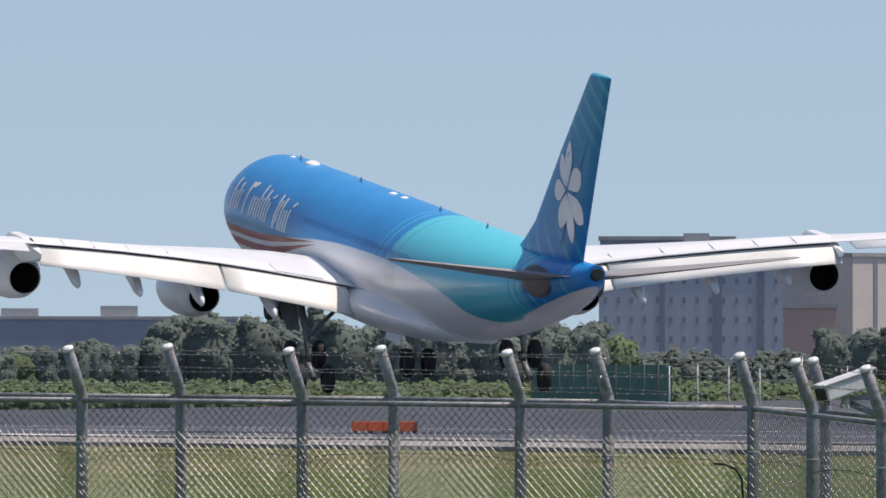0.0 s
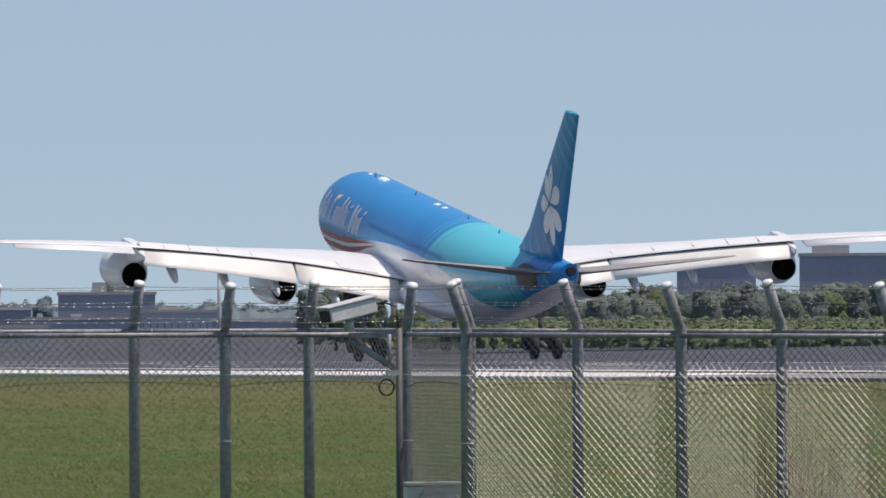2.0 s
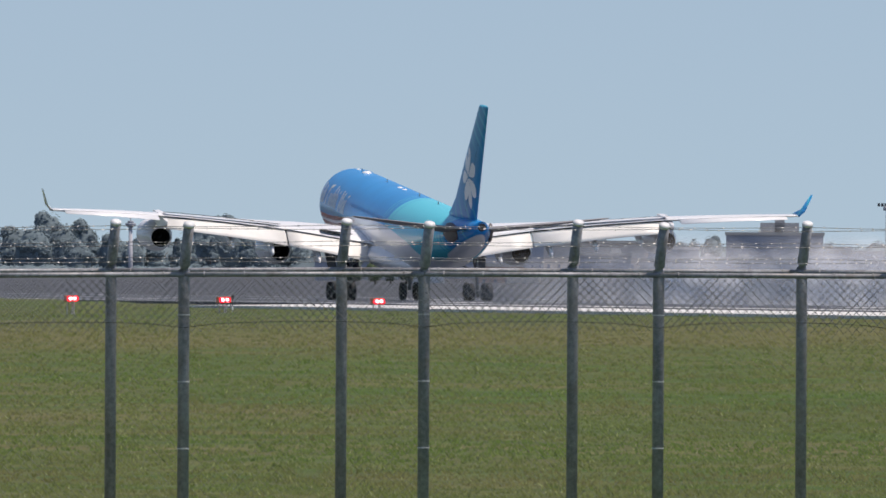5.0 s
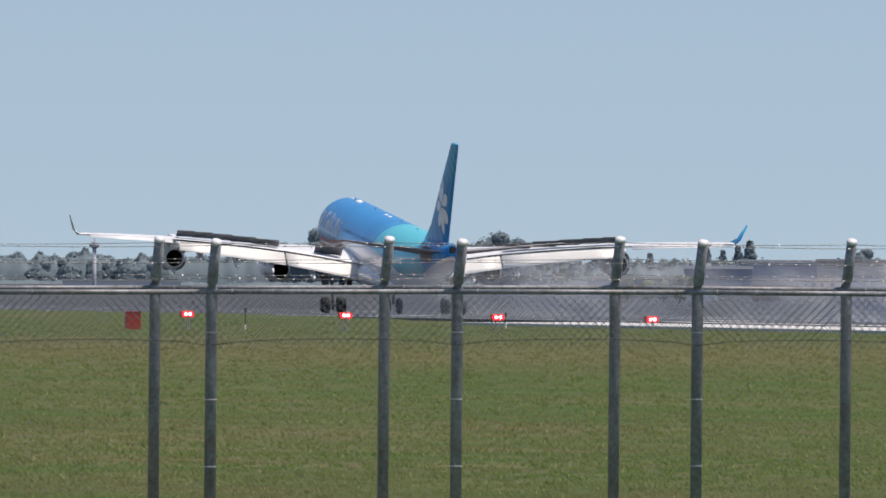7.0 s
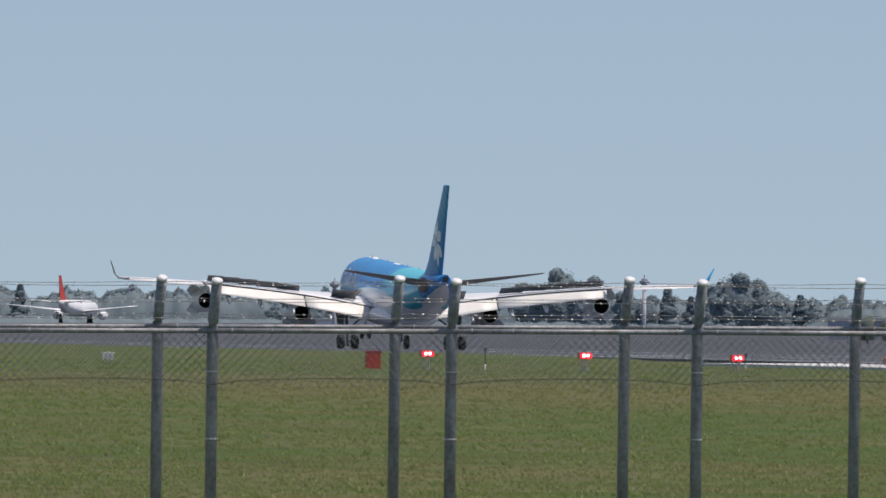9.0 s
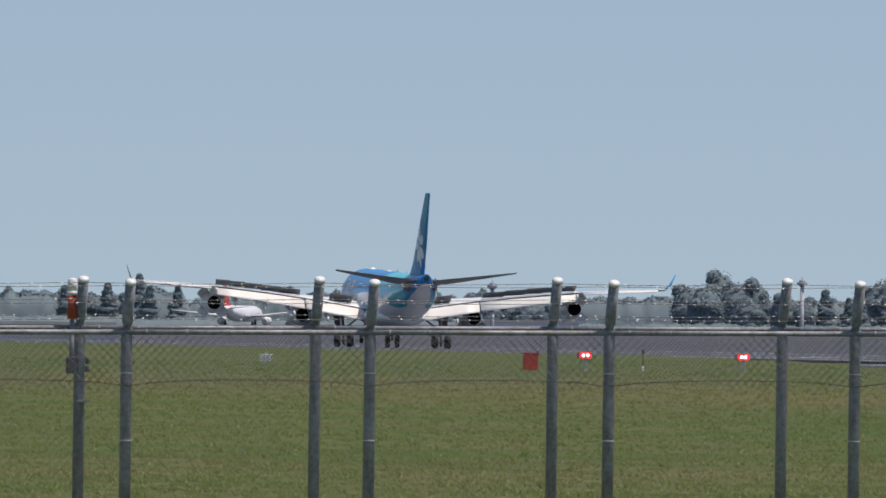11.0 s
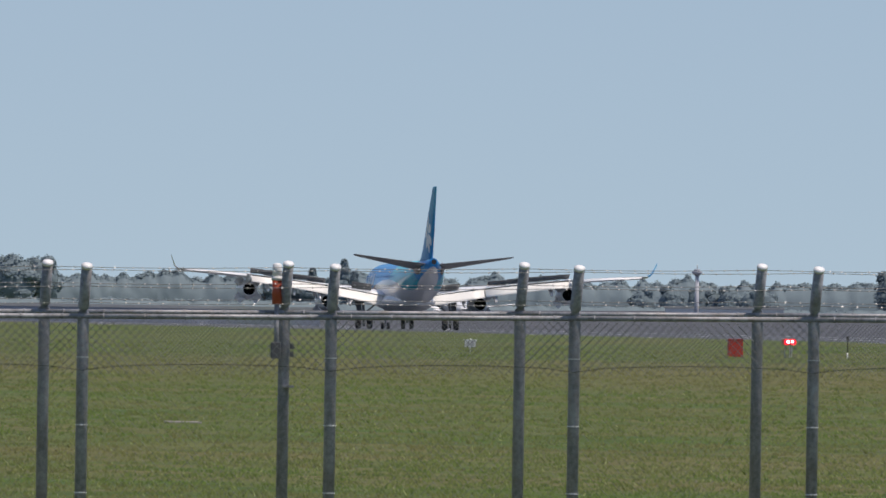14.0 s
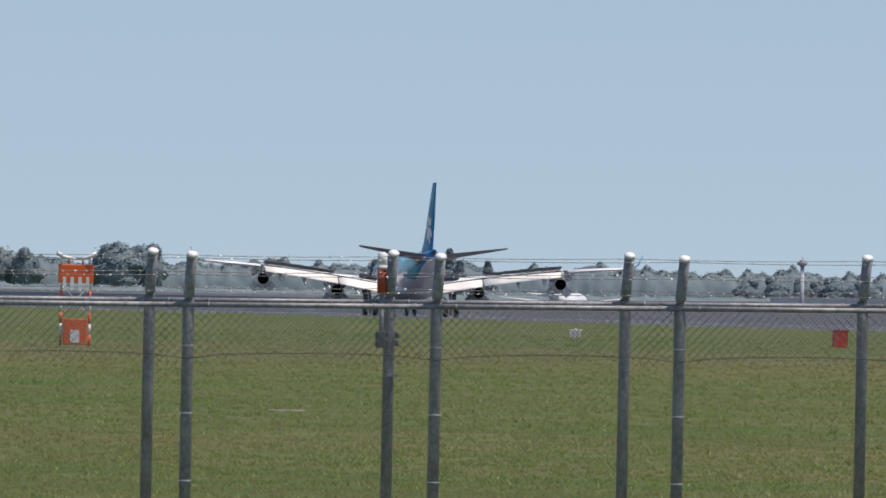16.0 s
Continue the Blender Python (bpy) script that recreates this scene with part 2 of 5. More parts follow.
def fin_material():
    k = Nodes("blue_fin_paint_with_wave_lines", 0.38, 0, 0.3)
    x, y, z = k.xyz()
    base = k.mix(k.ramp(z, 8.0, 17.0), (0.007, 0.24, 0.54), (0.008, 0.26, 0.42))
    wob = k.math('ADD', k.math('MULTIPLY', y, 0.9), k.math('MULTIPLY', k.math('SINE', k.math('MULTIPLY', z, 0.6)), 0.6))
    w = k.math('SINE', k.math('MULTIPLY', k.math('SUBTRACT', z, wob), 4.2))
    band = k.math('MULTIPLY', k.ramp(w, 0.5, 0.8), k.ramp(z, 13.4, 14.6))
    band2 = k.math('MULTIPLY', k.ramp(w, 0.6, 0.85), k.ramp(z, 10.2, 9.0))
    k.colour(k.mix(k.math('MULTIPLY', k.math('MAXIMUM', band, band2), 0.7), base, (0.05, 0.45, 0.55)))
    return k.mat


LIVERY, FINPAINT = livery_material(), fin_material()


# ---- mesh helpers ----
def obj(name, verts, faces, mat, parent=None, label="", smooth=False, mats=None, fmat=None):
    me = bpy.data.meshes.new(name)
    me.from_pydata([tuple(v) for v in verts], [], faces)
    for m in (mats or [mat]):
        me.materials.append(m)
    if fmat:
        me.polygons.foreach_set("material_index", fmat)
    if smooth:
        me.polygons.foreach_set("use_smooth", [True] * len(me.polygons))
    me.update()
    ob = new(name, me)
    ob.parent = parent
    return tagged(ob, label)


def shape(name, verts, faces, mat, parent=None, label="", bevel=0.0):
    """A flat-shaded solid with true outward faces and, where wanted, bevelled edges."""
    bm = bmesh.new()
    vs = [bm.verts.new(v) for v in verts]
    for f in faces:
        bm.faces.new([vs[i] for i in f])
    bmesh.ops.recalc_face_normals(bm, faces=bm.faces)
    if bevel:
        bmesh.ops.bevel(bm, geom=list(bm.edges), offset=bevel, segments=2, affect='EDGES', profile=0.5)
    me = bpy.data.meshes.new(name)
    bm.to_mesh(me)
    bm.free()
    me.materials.append(mat)
    ob = new(name, me)
    ob.parent = parent
    return tagged(ob, label)


BOXF = [(0, 1, 2, 3), (7, 6, 5, 4), (0, 4, 5, 1), (1, 5, 6, 2), (2, 6, 7, 3), (3, 7, 4, 0)]


def boxv(x0, y0, z0, x1, y1, z1):
    return [(x0, y0, z0), (x1, y0, z0), (x1, y1, z0), (x0, y1, z0), (x0, y0, z1), (x1, y0, z1), (x1, y1, z1), (x0, y1, z1)]


def box(name, b, mat, parent=None, label="", bevel=0.0):
    return shape(name, boxv(*b), BOXF, mat, parent, label, bevel)


def loft(rings, closed=True, caps=True):
    """Rings of equal length, joined into a skin."""
    n, verts, faces = len(rings[0]), [], []
    for r in rings:
        verts += [tuple(v) for v in r]
    for a in range(len(rings) - 1):
        for i in range(n if closed else n - 1):
            j = (i + 1) % n
            faces.append((a * n + i, a * n + j, (a + 1) * n + j, (a + 1) * n + i))
    if caps:
        faces.append(tuple(range(n - 1, -1, -1)))
        faces.append(tuple((len(rings) - 1) * n + i for i in range(n)))
    return verts, faces


def solid(name, rings, mat, parent=None, label="", smooth=True):
    v, f = loft(rings)
    bm = bmesh.new()
    vs = [bm.verts.new(q) for q in v]
    for face in f:
        try:
            bm.faces.new([vs[i] for i in face])
        except ValueError:
            pass
    bmesh.ops.recalc_face_normals(bm, faces=bm.faces)
    me = bpy.data.meshes.new(name)
    bm.to_mesh(me)
    bm.free()
    me.materials.append(mat)
    if smooth:
        for p in me.polygons:
            p.use_smooth = len(p.vertices) == 4
    ob = new(name, me)
    ob.parent = parent
    return tagged(ob, label)


def ring(c, u, v, ru, rv, n=12):
    c, u, v = Vector(c), Vector(u), Vector(v)
    return [c + u * (ru * math.cos(2 * math.pi * i / n)) + v * (rv * math.sin(2 * math.pi * i / n)) for i in range(n)]


def frame_of(d):
    d = Vector(d).normalized()
    u = d.cross(Vector((0, 0, 1)) if abs(d.z) < 0.9 else Vector((1, 0, 0))).normalized()
    return u, u.cross(d)


def tube_rings(points, radii, n=8):
    pts = [Vector(p) for p in points]
    out = []
    for i, p in enumerate(pts):
        d = pts[min(i + 1, len(pts) - 1)] - pts[max(i - 1, 0)]
        u, v = frame_of(d)
        r = radii if isinstance(radii, (int, float)) else radii[i]
        out.append(ring(p, u, v, r, r, n))
    return out


def tube(name, points, radii, mat, parent=None, label="", n=8):
    return solid(name, tube_rings(points, radii, n), mat, parent, label)


class Heap:
    """Many small pieces joined into one mesh."""

    def __init__(self):
        self.v, self.f = [], []

    def add(self, verts, faces):
        k = len(self.v)
        self.v += [tuple(q) for q in verts]
        self.f += [tuple(i + k for i in q) for q in faces]

    def bar(self, a, b, r, n=3):
        a, b = Vector(a), Vector(b)
        u, w = frame_of(b - a)
        v, f = loft([ring(a, u, w, r, r, n), ring(b, u, w, r, r, n)], caps=False)
        self.add(v, f)

    def box(self, *b):
        self.add(boxv(*b), BOXF)

    def done(self, name, mat, parent=None, label="", smooth=False):
        return obj(name, self.v, self.f, mat, parent, label, smooth)


def at(az, d, z=0.0):
    return Vector((d * math.sin(radians(az)), d * math.cos(radians(az)), z))


def empty(name, loc=(0, 0, 0), rz=0.0):
    e = new(name)
    e.location, e.rotation_euler = loc, (0, 0, rz)
    return e


# ---- ground, runway ----
def smooth(a, b, t):
    t = max(0.0, min(1.0, (t - a) / (b - a)))
    return t * t * (3 - 2 * t)


def lerp(a, b, t):
    return a + (b - a) * max(0.0, min(1.0, t))


def ground_z(x, y):
    d = math.hypot(x, y)
    z = lerp(-0.30, -0.95, d / 90.0) if d < 145 else lerp(-0.95, -0.55, (d - 145) / 640.0)
    if y > 0:
        z = lerp(z, lerp(-0.30, 0.12, (y - 880) / 150.0), smooth(112, 137, x)) if x < 137 else lerp(lerp(-0.30, 0.12, (y - 880) / 150.0), -0.35, smooth(145, 149, x))
    return z + (0.05 * (noise.noise((x * 0.03, y * 0.02, 0)) if x < 120 else 0.0))


def build_ground():
    radii = [0.6 * 1.035 ** i for i in range(263)]
    az = [a * 0.25 for a in range(-8, 96)] + [a for a in range(24, 358, 6)]
    verts, faces = [(0, 0, -0.3)], []
    n = len(az)
    for r in radii:
        for a in az:
            p = at(a, r)
            verts.append((p.x, p.y, ground_z(p.x, p.y)))
    for i in range(n):
        faces.append((0, 1 + (i + 1) % n, 1 + i))
    for k in range(len(radii) - 1):
        for i in range(n):
            j = (i + 1) % n
            faces.append((1 + k * n + i, 1 + k * n + j, 1 + (k + 1) * n + j, 1 + (k + 1) * n + i))
    tagged(obj("ground", verts, faces, GRASS, smooth=True), "mown green airfield grass with dry straw patches", "ground", kind="structure")


def strip(name, x0, x1, y0, y1, z, mat, label, cat):
    ob = box(name, (x0, y0, z - 0.25, x1, y1, z), mat)
    return tagged(ob, label, cat, kind="structure")


build_ground()
strip("runway", 145.0, 214.0, -600, 3900, 0.0, ASPHALT, "long grey grooved asphalt runway with white edge lines", "runway")
# shoulder in two stretches, the nearer one darker and more mottled
for y0, y1, mat, label in ((-600, 575, SHOULDER_DULL, "dull grey concrete shoulder along the runway"), (575, 880, SHOULDER, "pale concrete shoulder along the runway")):
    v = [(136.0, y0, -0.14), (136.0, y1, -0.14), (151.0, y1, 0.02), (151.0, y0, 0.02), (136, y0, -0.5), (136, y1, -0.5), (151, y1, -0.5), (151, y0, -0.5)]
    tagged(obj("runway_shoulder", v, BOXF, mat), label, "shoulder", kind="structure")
for x in (151.3, 209.0):
    tagged(box("edge_line", (x, -600, -0.1, x + 0.9, 3400, 0.006), LINE), "white painted line along the runway edge", "runway marking", kind="structure")


def runway_markings():
    for i in range(8):
        for side in (-1, 1):
            x = RUN_X + side * 9.0
            if i < 3:
                tagged(box("touchdown_bar", (x - 1.5 + side * 3.2, 800 + 150 * i, -0.1, x + 1.5 + side * 3.2, 822 + 150 * i, 0.006), LINE), "white painted touchdown zone bar", "runway marking", "touchdown bars", kind="structure")
    for i in range(40):
        y = 560 + 60 * i
        tagged(box("centre_dash", (RUN_X - 0.45, y, -0.1, RUN_X + 0.45, y + 30, 0.006), LINE), "white painted dash on the runway centreline", "runway marking", "centreline dashes", kind="structure")


runway_markings()


def build_tufts():
    """Short blades, dense near the fence and thinner with distance."""
    rnd = random.Random(4)
    h = Heap()
    for i in range(80000):
        # even in the angle below the eye
        dep = rnd.uniform(0.13, 0.98)
        d = 2.2 / math.tan(radians(dep))
        az = rnd.uniform(3.2, 18.6)
        p = at(az, d)
        if p.x > 135.5:
            continue
        z = ground_z(p.x, p.y) - 0.01
        k = 0.6 + d / 400.0
        hh = rnd.uniform(0.025, 0.065) * k * (1.7 if noise.noise((p.x * 0.45, p.y * 0.12, 2.0)) > 0.22 and rnd.random() < 0.4 else 1.0)
        w = rnd.uniform(0.006, 0.020) * k
        for q in range(5):
            a = rnd.uniform(-0.7, 0.7)
            ca, sa = math.cos(a) * w, math.sin(a) * w
            ox, oy = rnd.uniform(-0.07, 0.07) * k, rnd.uniform(-0.07, 0.07) * k
            lx, ly = rnd.uniform(-0.9, 0.9) * hh, rnd.uniform(1.0, 2.8) * hh
            x, y = p.x + ox, p.y + oy
            h.add([(x - ca, y - sa, z), (x + ca, y + sa, z), (x + lx, y + ly, z + hh)], [(0, 1, 2)])
    tagged(h.done("grass", BLADES), "short uneven grass blades on the airfield", "grass", kind="stuff")


build_tufts()


# ---- the double perimeter fence ----
def azg(g):
    return 15.963 + (g - 784.0) / 427.7


LEFT, RIGHT = (8.28, 111.5, 10.0), (14.95, 107.5, -32.0)


def on_line(line, az, gap=1.0):
    az0, d0, a = line
    return d0 * gap * math.cos(radians(a)) / math.cos(radians(az - az0 + a))


RAIL = ((-5000, -0.06), (-4000, -0.02), (-3000, 0.03), (-2000, 0.075), (-800, 0.075), (-400, 0.055), (800, 0.005), (1333, -0.025), (1438, -0.075), (1562, -0.13), (1900, -0.25))


def rail_z(g):
    return EYE + float(np.interp(g, [r[0] for r in RAIL], [r[1] for r in RAIL]))


def build_fence(right, left, gap, lift, label, ties, corner):
    """right, left: bearings of the posts of the two stretches; corner: those past the right-hand corner."""
    base = empty("chain_link_fence", at(azg(-700), 112 * gap, -1.2))
    o = base.location
    tagged(base, label, "fence", "double perimeter fence")
    posts = []
    for g in left:
        posts.append((g, on_line(LEFT, azg(g), gap), LEFT[0] - LEFT[2] + 180))
    for g in right:
        posts.append((g, on_line(RIGHT, azg(g), gap), RIGHT[0] - RIGHT[2] + 180))
    d_end = posts[-1][1]
    for i, g in enumerate(corner):
        posts.append((g, d_end - 1.7 * (i + 1), RIGHT[0] + 40 + 180))
    line = []
    for g, d, n in posts:
        p = at(azg(g), d, rail_z(g) + lift) - o
        foot = Vector((p.x, p.y, -1.0 - o.z))
        out = at(n, 0.21)
        top = p + out + Vector((0, 0, 0.40))
        knee = p + Vector((0, 0, 0.03))
        tube("post", [foot, p, knee, knee.lerp(top, 0.12), top], [0.047, 0.047, 0.047, 0.045, 0.043], STEEL, base, n=12)
        tube("cap", [top - (top - knee).normalized() * 0.012, top + (top - knee).normalized() * 0.01, top + (top - knee).normalized() * 0.022], [0.046, 0.046, 0.02], CAP, base, "pale domed post cap", n=12)
        if ties:
            for k in range(4):
                zz = -0.33 - 0.54 * k
                v, f = loft([ring(p + Vector((0, 0, zz + e)), (1, 0, 0), (0, 1, 0), 0.0505, 0.0505, 10) for e in (0, 0.009)])
                obj("tie_wire", v, f, TIE, base)
        line.append((p, foot, top, knee))
    toward = Vector((-0.15, -1, 0)).normalized()
    for i in range(len(line) - 1):
        (p, fp, tp, kp), (q, fq, tq, kq) = line[i], line[i + 1]
        tube("top_rail", [p + toward * 0.035, q + toward * 0.035], 0.021, STEEL, base, n=8)
        # fabric: two crossing families of wire, one a wire's width before the other
        length = (q - p).length
        ux = (q - p) / length
        h = Heap()
        step = 0.0707
        off = toward * 0.058
        low = posts[i][0] < -718
        for fam, top_z, height, r_wire in ((0, 0.0, 0.43, 0.0020), (1, 0.0, 0.43, 0.0020), (0, -0.43, 1.55, 0.0006), (1, -0.43, 1.55, 0.0006)) if low else ((0, 0.0, 1.98, 0.0019), (1, 0.0, 1.98, 0.0024)):
            count = int((length + height) / step) + 1
            for k in range(count):
                s0, z0 = k * step, 0.0
                s1, z1 = s0 - height, -height
                if s0 > length:
                    z0 = -(s0 - length)
                    s0 = length
                if s1 < 0:
                    z1 = z1 - s1
                    s1 = 0.0
                if z0 <= z1:
                    continue
                a, b = (s0, s1) if fam == 0 else (length - s0, length - s1)
                e = off + toward * (0.004 * fam)
                h.bar(p + ux * a + Vector((0, 0, z0 + top_z - 0.03)) + e, p + ux * b + Vector((0, 0, z1 + top_z - 0.03)) + e, r_wire, 3)
        h.done("wire_mesh", MESH_WIRE, base, "galvanised diamond wire mesh")
        n_clip = max(2, int(length / 0.3))
        for k in range(n_clip):
            c = p.lerp(q, (k + 0.5) / n_clip) + toward * 0.035
            v, f = loft([ring(c + ux * e, (0, 0, 1), toward, 0.026, 0.026, 8) for e in (-0.006, 0.006)])
            obj("mesh_clip", v, f, STEEL, base)
        rnd = random.Random(i)
        for s, fr in enumerate((0.22, 0.57, 0.93)):
            a, b = kp.lerp(tp, fr), kq.lerp(tq, fr)
            n = 10
            pts = [a.lerp(b, k / n) + Vector((0, 0, -0.012 * math.sin(math.pi * k / n))) for k in range(n + 1)]
            tube("barbed_wire", pts, 0.0024, STRAND, base, "strand of barbed wire", n=4)
            h = Heap()
            m = int((b - a).length / 0.105)
            for k in range(m):
                c = a.lerp(b, (k + rnd.random() * 0.4) / m) + Vector((0, 0, -0.012 * math.sin(math.pi * k / m)))
                for w in range(2):
                    dv = Vector((rnd.uniform(-0.5, 0.5), rnd.uniform(-1, 1), rnd.uniform(-1, 1))).normalized() * 0.012
                    h.bar(c - dv, c + dv, 0.0020, 3)
                h.bar(c - ux * 0.007, c + ux * 0.006, 0.0038, 5)
            tagged(h.done("barb", BARB, base, "small bright barbs on the strand"), kind="stuff")
        if ties:
            a, b = p + Vector((0, 0, -0.43)) + toward * 0.055, q + Vector((0, 0, -0.43)) + toward * 0.055
            tube("slack_cable", [a.lerp(b, k / 8) + Vector((0, 0, 0.05 * math.sin(math.pi * k / 8) ** 0.5)) for k in range(9)], 0.0027, BLACK, base, "thin dark cable along the mesh", n=5)
    return base, line


fence_near, line_near = build_fence(
    [-610, -230, 146, 536, 922, 1333], [-4458, -4019, -3580, -3149, -2726, -2291, -1866, -1451, -1037, -716], 1.0, 0.0,
    "weathered galvanised chain-link perimeter fence with angled barbed-wire arms", True, [1438, 1562, 1700])
fence_far, line_far = build_fence(
    [-603, -413, -52, 321, 698, 1077, 1462, 1850], [-4505, -4088, -3663, -3246, -2826, -2420, -2012, -1603, -1198, -889], 1.03, 0.035,
    "second chain-link fence with barbed wire behind the first", False, [])


# ---- the landing four-engined airliner; its space: x right, y ahead, z up from the main wheels' foot ----
plane = empty("airliner", (RUN_X, 633, 2.6))
tagged(plane, "landing four-engined airliner in blue, turquoise and white, wheels down", "airplane")
AX, AY, AZ = Vector((1, 0, 0)), Vector((0, 1, 0)), Vector((0, 0, 1))


def fuselage():
    prof = [  # y, bottom, top, half width
        (31.4, 5.05, 5.15, 0.05), (31.1, 4.55, 5.65, 0.55), (30.5, 4.10, 6.20, 1.05), (29.5, 3.65, 6.85, 1.60), (28.1, 3.2, 7.55, 2.12), (26.5, 2.9, 8.0, 2.48),
        (25.2, 2.74, 8.25, 2.72), (24.0, 2.68, 8.32, 2.82), (16, 2.68, 8.32, 2.82), (8, 2.68, 8.32, 2.82), (0, 2.68, 8.32, 2.82), (-7, 2.70, 8.32, 2.82), (-10, 2.88, 8.32, 2.82),
        (-13, 3.26, 8.32, 2.78), (-16, 3.8, 8.31, 2.66), (-19, 4.45, 8.30, 2.42), (-22, 5.14, 8.28, 2.04), (-24.6, 5.88, 8.29, 1.6), (-27.2, 6.75, 8.36, 1.0), (-28.5, 7.22, 8.42, 0.62), (-29.2, 7.56, 8.45, 0.42)]
    rings = [ring((0, y, (b + t) / 2), AX, AZ, w, (t - b) / 2, 48) for y, b, t, w in prof]
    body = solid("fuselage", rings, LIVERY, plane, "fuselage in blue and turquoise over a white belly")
    tube("exhaust", [(0, -29.15, 8.0), (0, -29.5, 8.04)], [0.30, 0.26], BLACK, body, "dark exhaust at the tail cone", n=20)
    # wing-to-body fairing
    f = [(13.5, 0.3, 0.5, 3.2), (11, 2.3, 1.0, 3.15), (7, 2.95, 1.25, 3.3), (0, 3.15, 1.3, 3.35), (-5, 2.9, 1.1, 3.4), (-9, 2.1, 0.7, 3.4), (-12.5, 0.4, 0.4, 3.4)]
    solid("belly_fairing", [ring((0, y, z), AX, AZ, w, h, 32) for y, w, h, z in f], WHITE, plane, "white belly fairing between the wings")
    for y, s in ((23.2, 0.2), (19.6, 0.45), (5.0, 0.26), (3.0, 0.24)):
        v = [ring((0, y + s * e, 8.28), AX, AZ, s * w, s * 0.5 * w, 12) for e, w in ((-1, 0.1), (-0.5, 0.8), (0.3, 0.9), (1, 0.15))]
        solid("antenna_dome", v, WHITE, body, "small white antenna dome")
    for y in (22.0, 11.0, -3.0, -11.0):
        shape("blade_antenna", [(-0.03, y, 8.25), (0.03, y, 8.25), (0.03, y - 0.4, 8.25), (-0.03, y - 0.4, 8.25), (-0.01, y - 0.25, 8.55), (0.01, y - 0.25, 8.55), (0.01, y - 0.4, 8.55), (-0.01, y - 0.4, 8.55)], BOXF, GREY_METAL, body)
    return body


WINDOW = plain("dim_cabin_window", (0.0055, 0.235, 0.565), 0.3)


def wrap(y, ang, r=2.835, zc=5.5):
    """A point on the fuselage's round side; ang in degrees above the middle, on the port side."""
    return Vector((-r * math.cos(radians(ang)), y, zc + r * math.sin(radians(ang))))


def patch(name, corners, mat, parent, side=-1, lift=0.012):
    """A painted patch that follows the round hull: corners as (y, degrees)."""
    n = 6
    verts, faces = [], []
    (y0, a0), (y1, a1), (y2, a2), (y3, a3) = corners
    for i in range(n + 1):
        u = i / n
        for j in range(3):
            w = j / 2
            y = lerp(lerp(y0, y1, w), lerp(y3, y2, w), u)
            a = lerp(lerp(a0, a1, w), lerp(a3, a2, w), u)
            p = wrap(y, a, 2.82 + lift)
            verts.append((p.x * -side, p.y, p.z))
    for i in range(n):
        for j in range(2):
            k = i * 3 + j
            faces.append((k, k + 1, k + 4, k + 3))
    return obj(name, verts, faces, mat, parent, smooth=True)


def titles(body):
    """The name on the hull as plain slanted bars."""
    for side in (-1, 1):
        y = 24.6
        for w, lo, hi in ((0.22, 4, 38), (0.22, 4, 24), (0.22, 4, 34), (0.22, 6, 26), (0.0, 0, 0), (0.24, 3, 38), (0.5, 32, 39), (0.22, 3, 24), (0.24, 4, 24), (0.22, 3, 24), (0.22, 3, 40), (0.22, 4, 26), (0.24, 3, 36), (0.22, 3, 27), (0.22, 3, 24), (0.2, 28, 33), (0.0, 0, 0),
                          (0.26, 0, 36), (0.22, 6, 30), (0.26, 0, 34), (0.22, 0, 22), (0.24, 0, 22), (0.24, 0, 24), (0.26, 27, 33)):
            if w:
                patch("title_bar", [(y, lo), (y - w * 1.3, lo), (y - w * 1.3 - 0.012 * hi, hi), (y - 0.012 * hi, hi)], WHITE, body, side)
            y -= w + 0.21 if w else 0.6
        for i in range(44):
            y = 11.4 - i * 0.53
            patch("cabin_window", [(y, 17), (y - 0.24, 17), (y - 0.24, 23), (y, 23)], WINDOW, body, side, 0.008)
        patch("door_outline", [(-4.0, -14), (-4.08, -14), (-4.08, 24), (-4.0, 24)], LIGHT_GREY, body, side)
        patch("door_outline", [(-5.1, -14), (-5.18, -14), (-5.18, 24), (-5.1, 24)], LIGHT_GREY, body, side)


AIRFOIL = [(0.0, 0.0), (0.02, 0.030), (0.08, 0.058), (0.2, 0.078), (0.38, 0.082), (0.58, 0.064), (0.78, 0.036), (1.0, 0.004), (1.0, -0.004), (0.75, -0.010), (0.5, -0.030), (0.3, -0.042), (0.12, -0.036), (0.03, -0.020)]


def foil(x, y_le, z, chord, thick=1.0, droop=0.0):
    """Section at span x, its nose at y_le; droop: degrees nose up."""
    c, s = math.cos(radians(droop)), math.sin(radians(droop))
    return [Vector((x, y_le - chord * (u * c + t * thick * s), z + chord * (t * thick * c - u * s))) for u, t in AIRFOIL]


def le(x):
    return 12.4 - (x - 2.8) * 0.655


def te_fixed(x):
    """Trailing edge of the fixed wing box, ahead of the flaps."""
    if x < 9.6:
        return lerp(2.3, 1.0, (x - 2.8) / 6.8)
    return lerp(1.0, -7.2, (x - 9.6) / 19.4)


def wz(x):
    return 4.2 + 0.19 * (x - 2.8) - 0.00265 * (x - 2.8) ** 2


def twist(x):
    """Degrees by which the section's nose is turned down, more towards the tip."""
    return lerp(2.0, 4.6, (x - 6.0) / 8.0)


def mirrored(pts, side):
    return [Vector((p.x * side, p.y, p.z)) for p in pts]


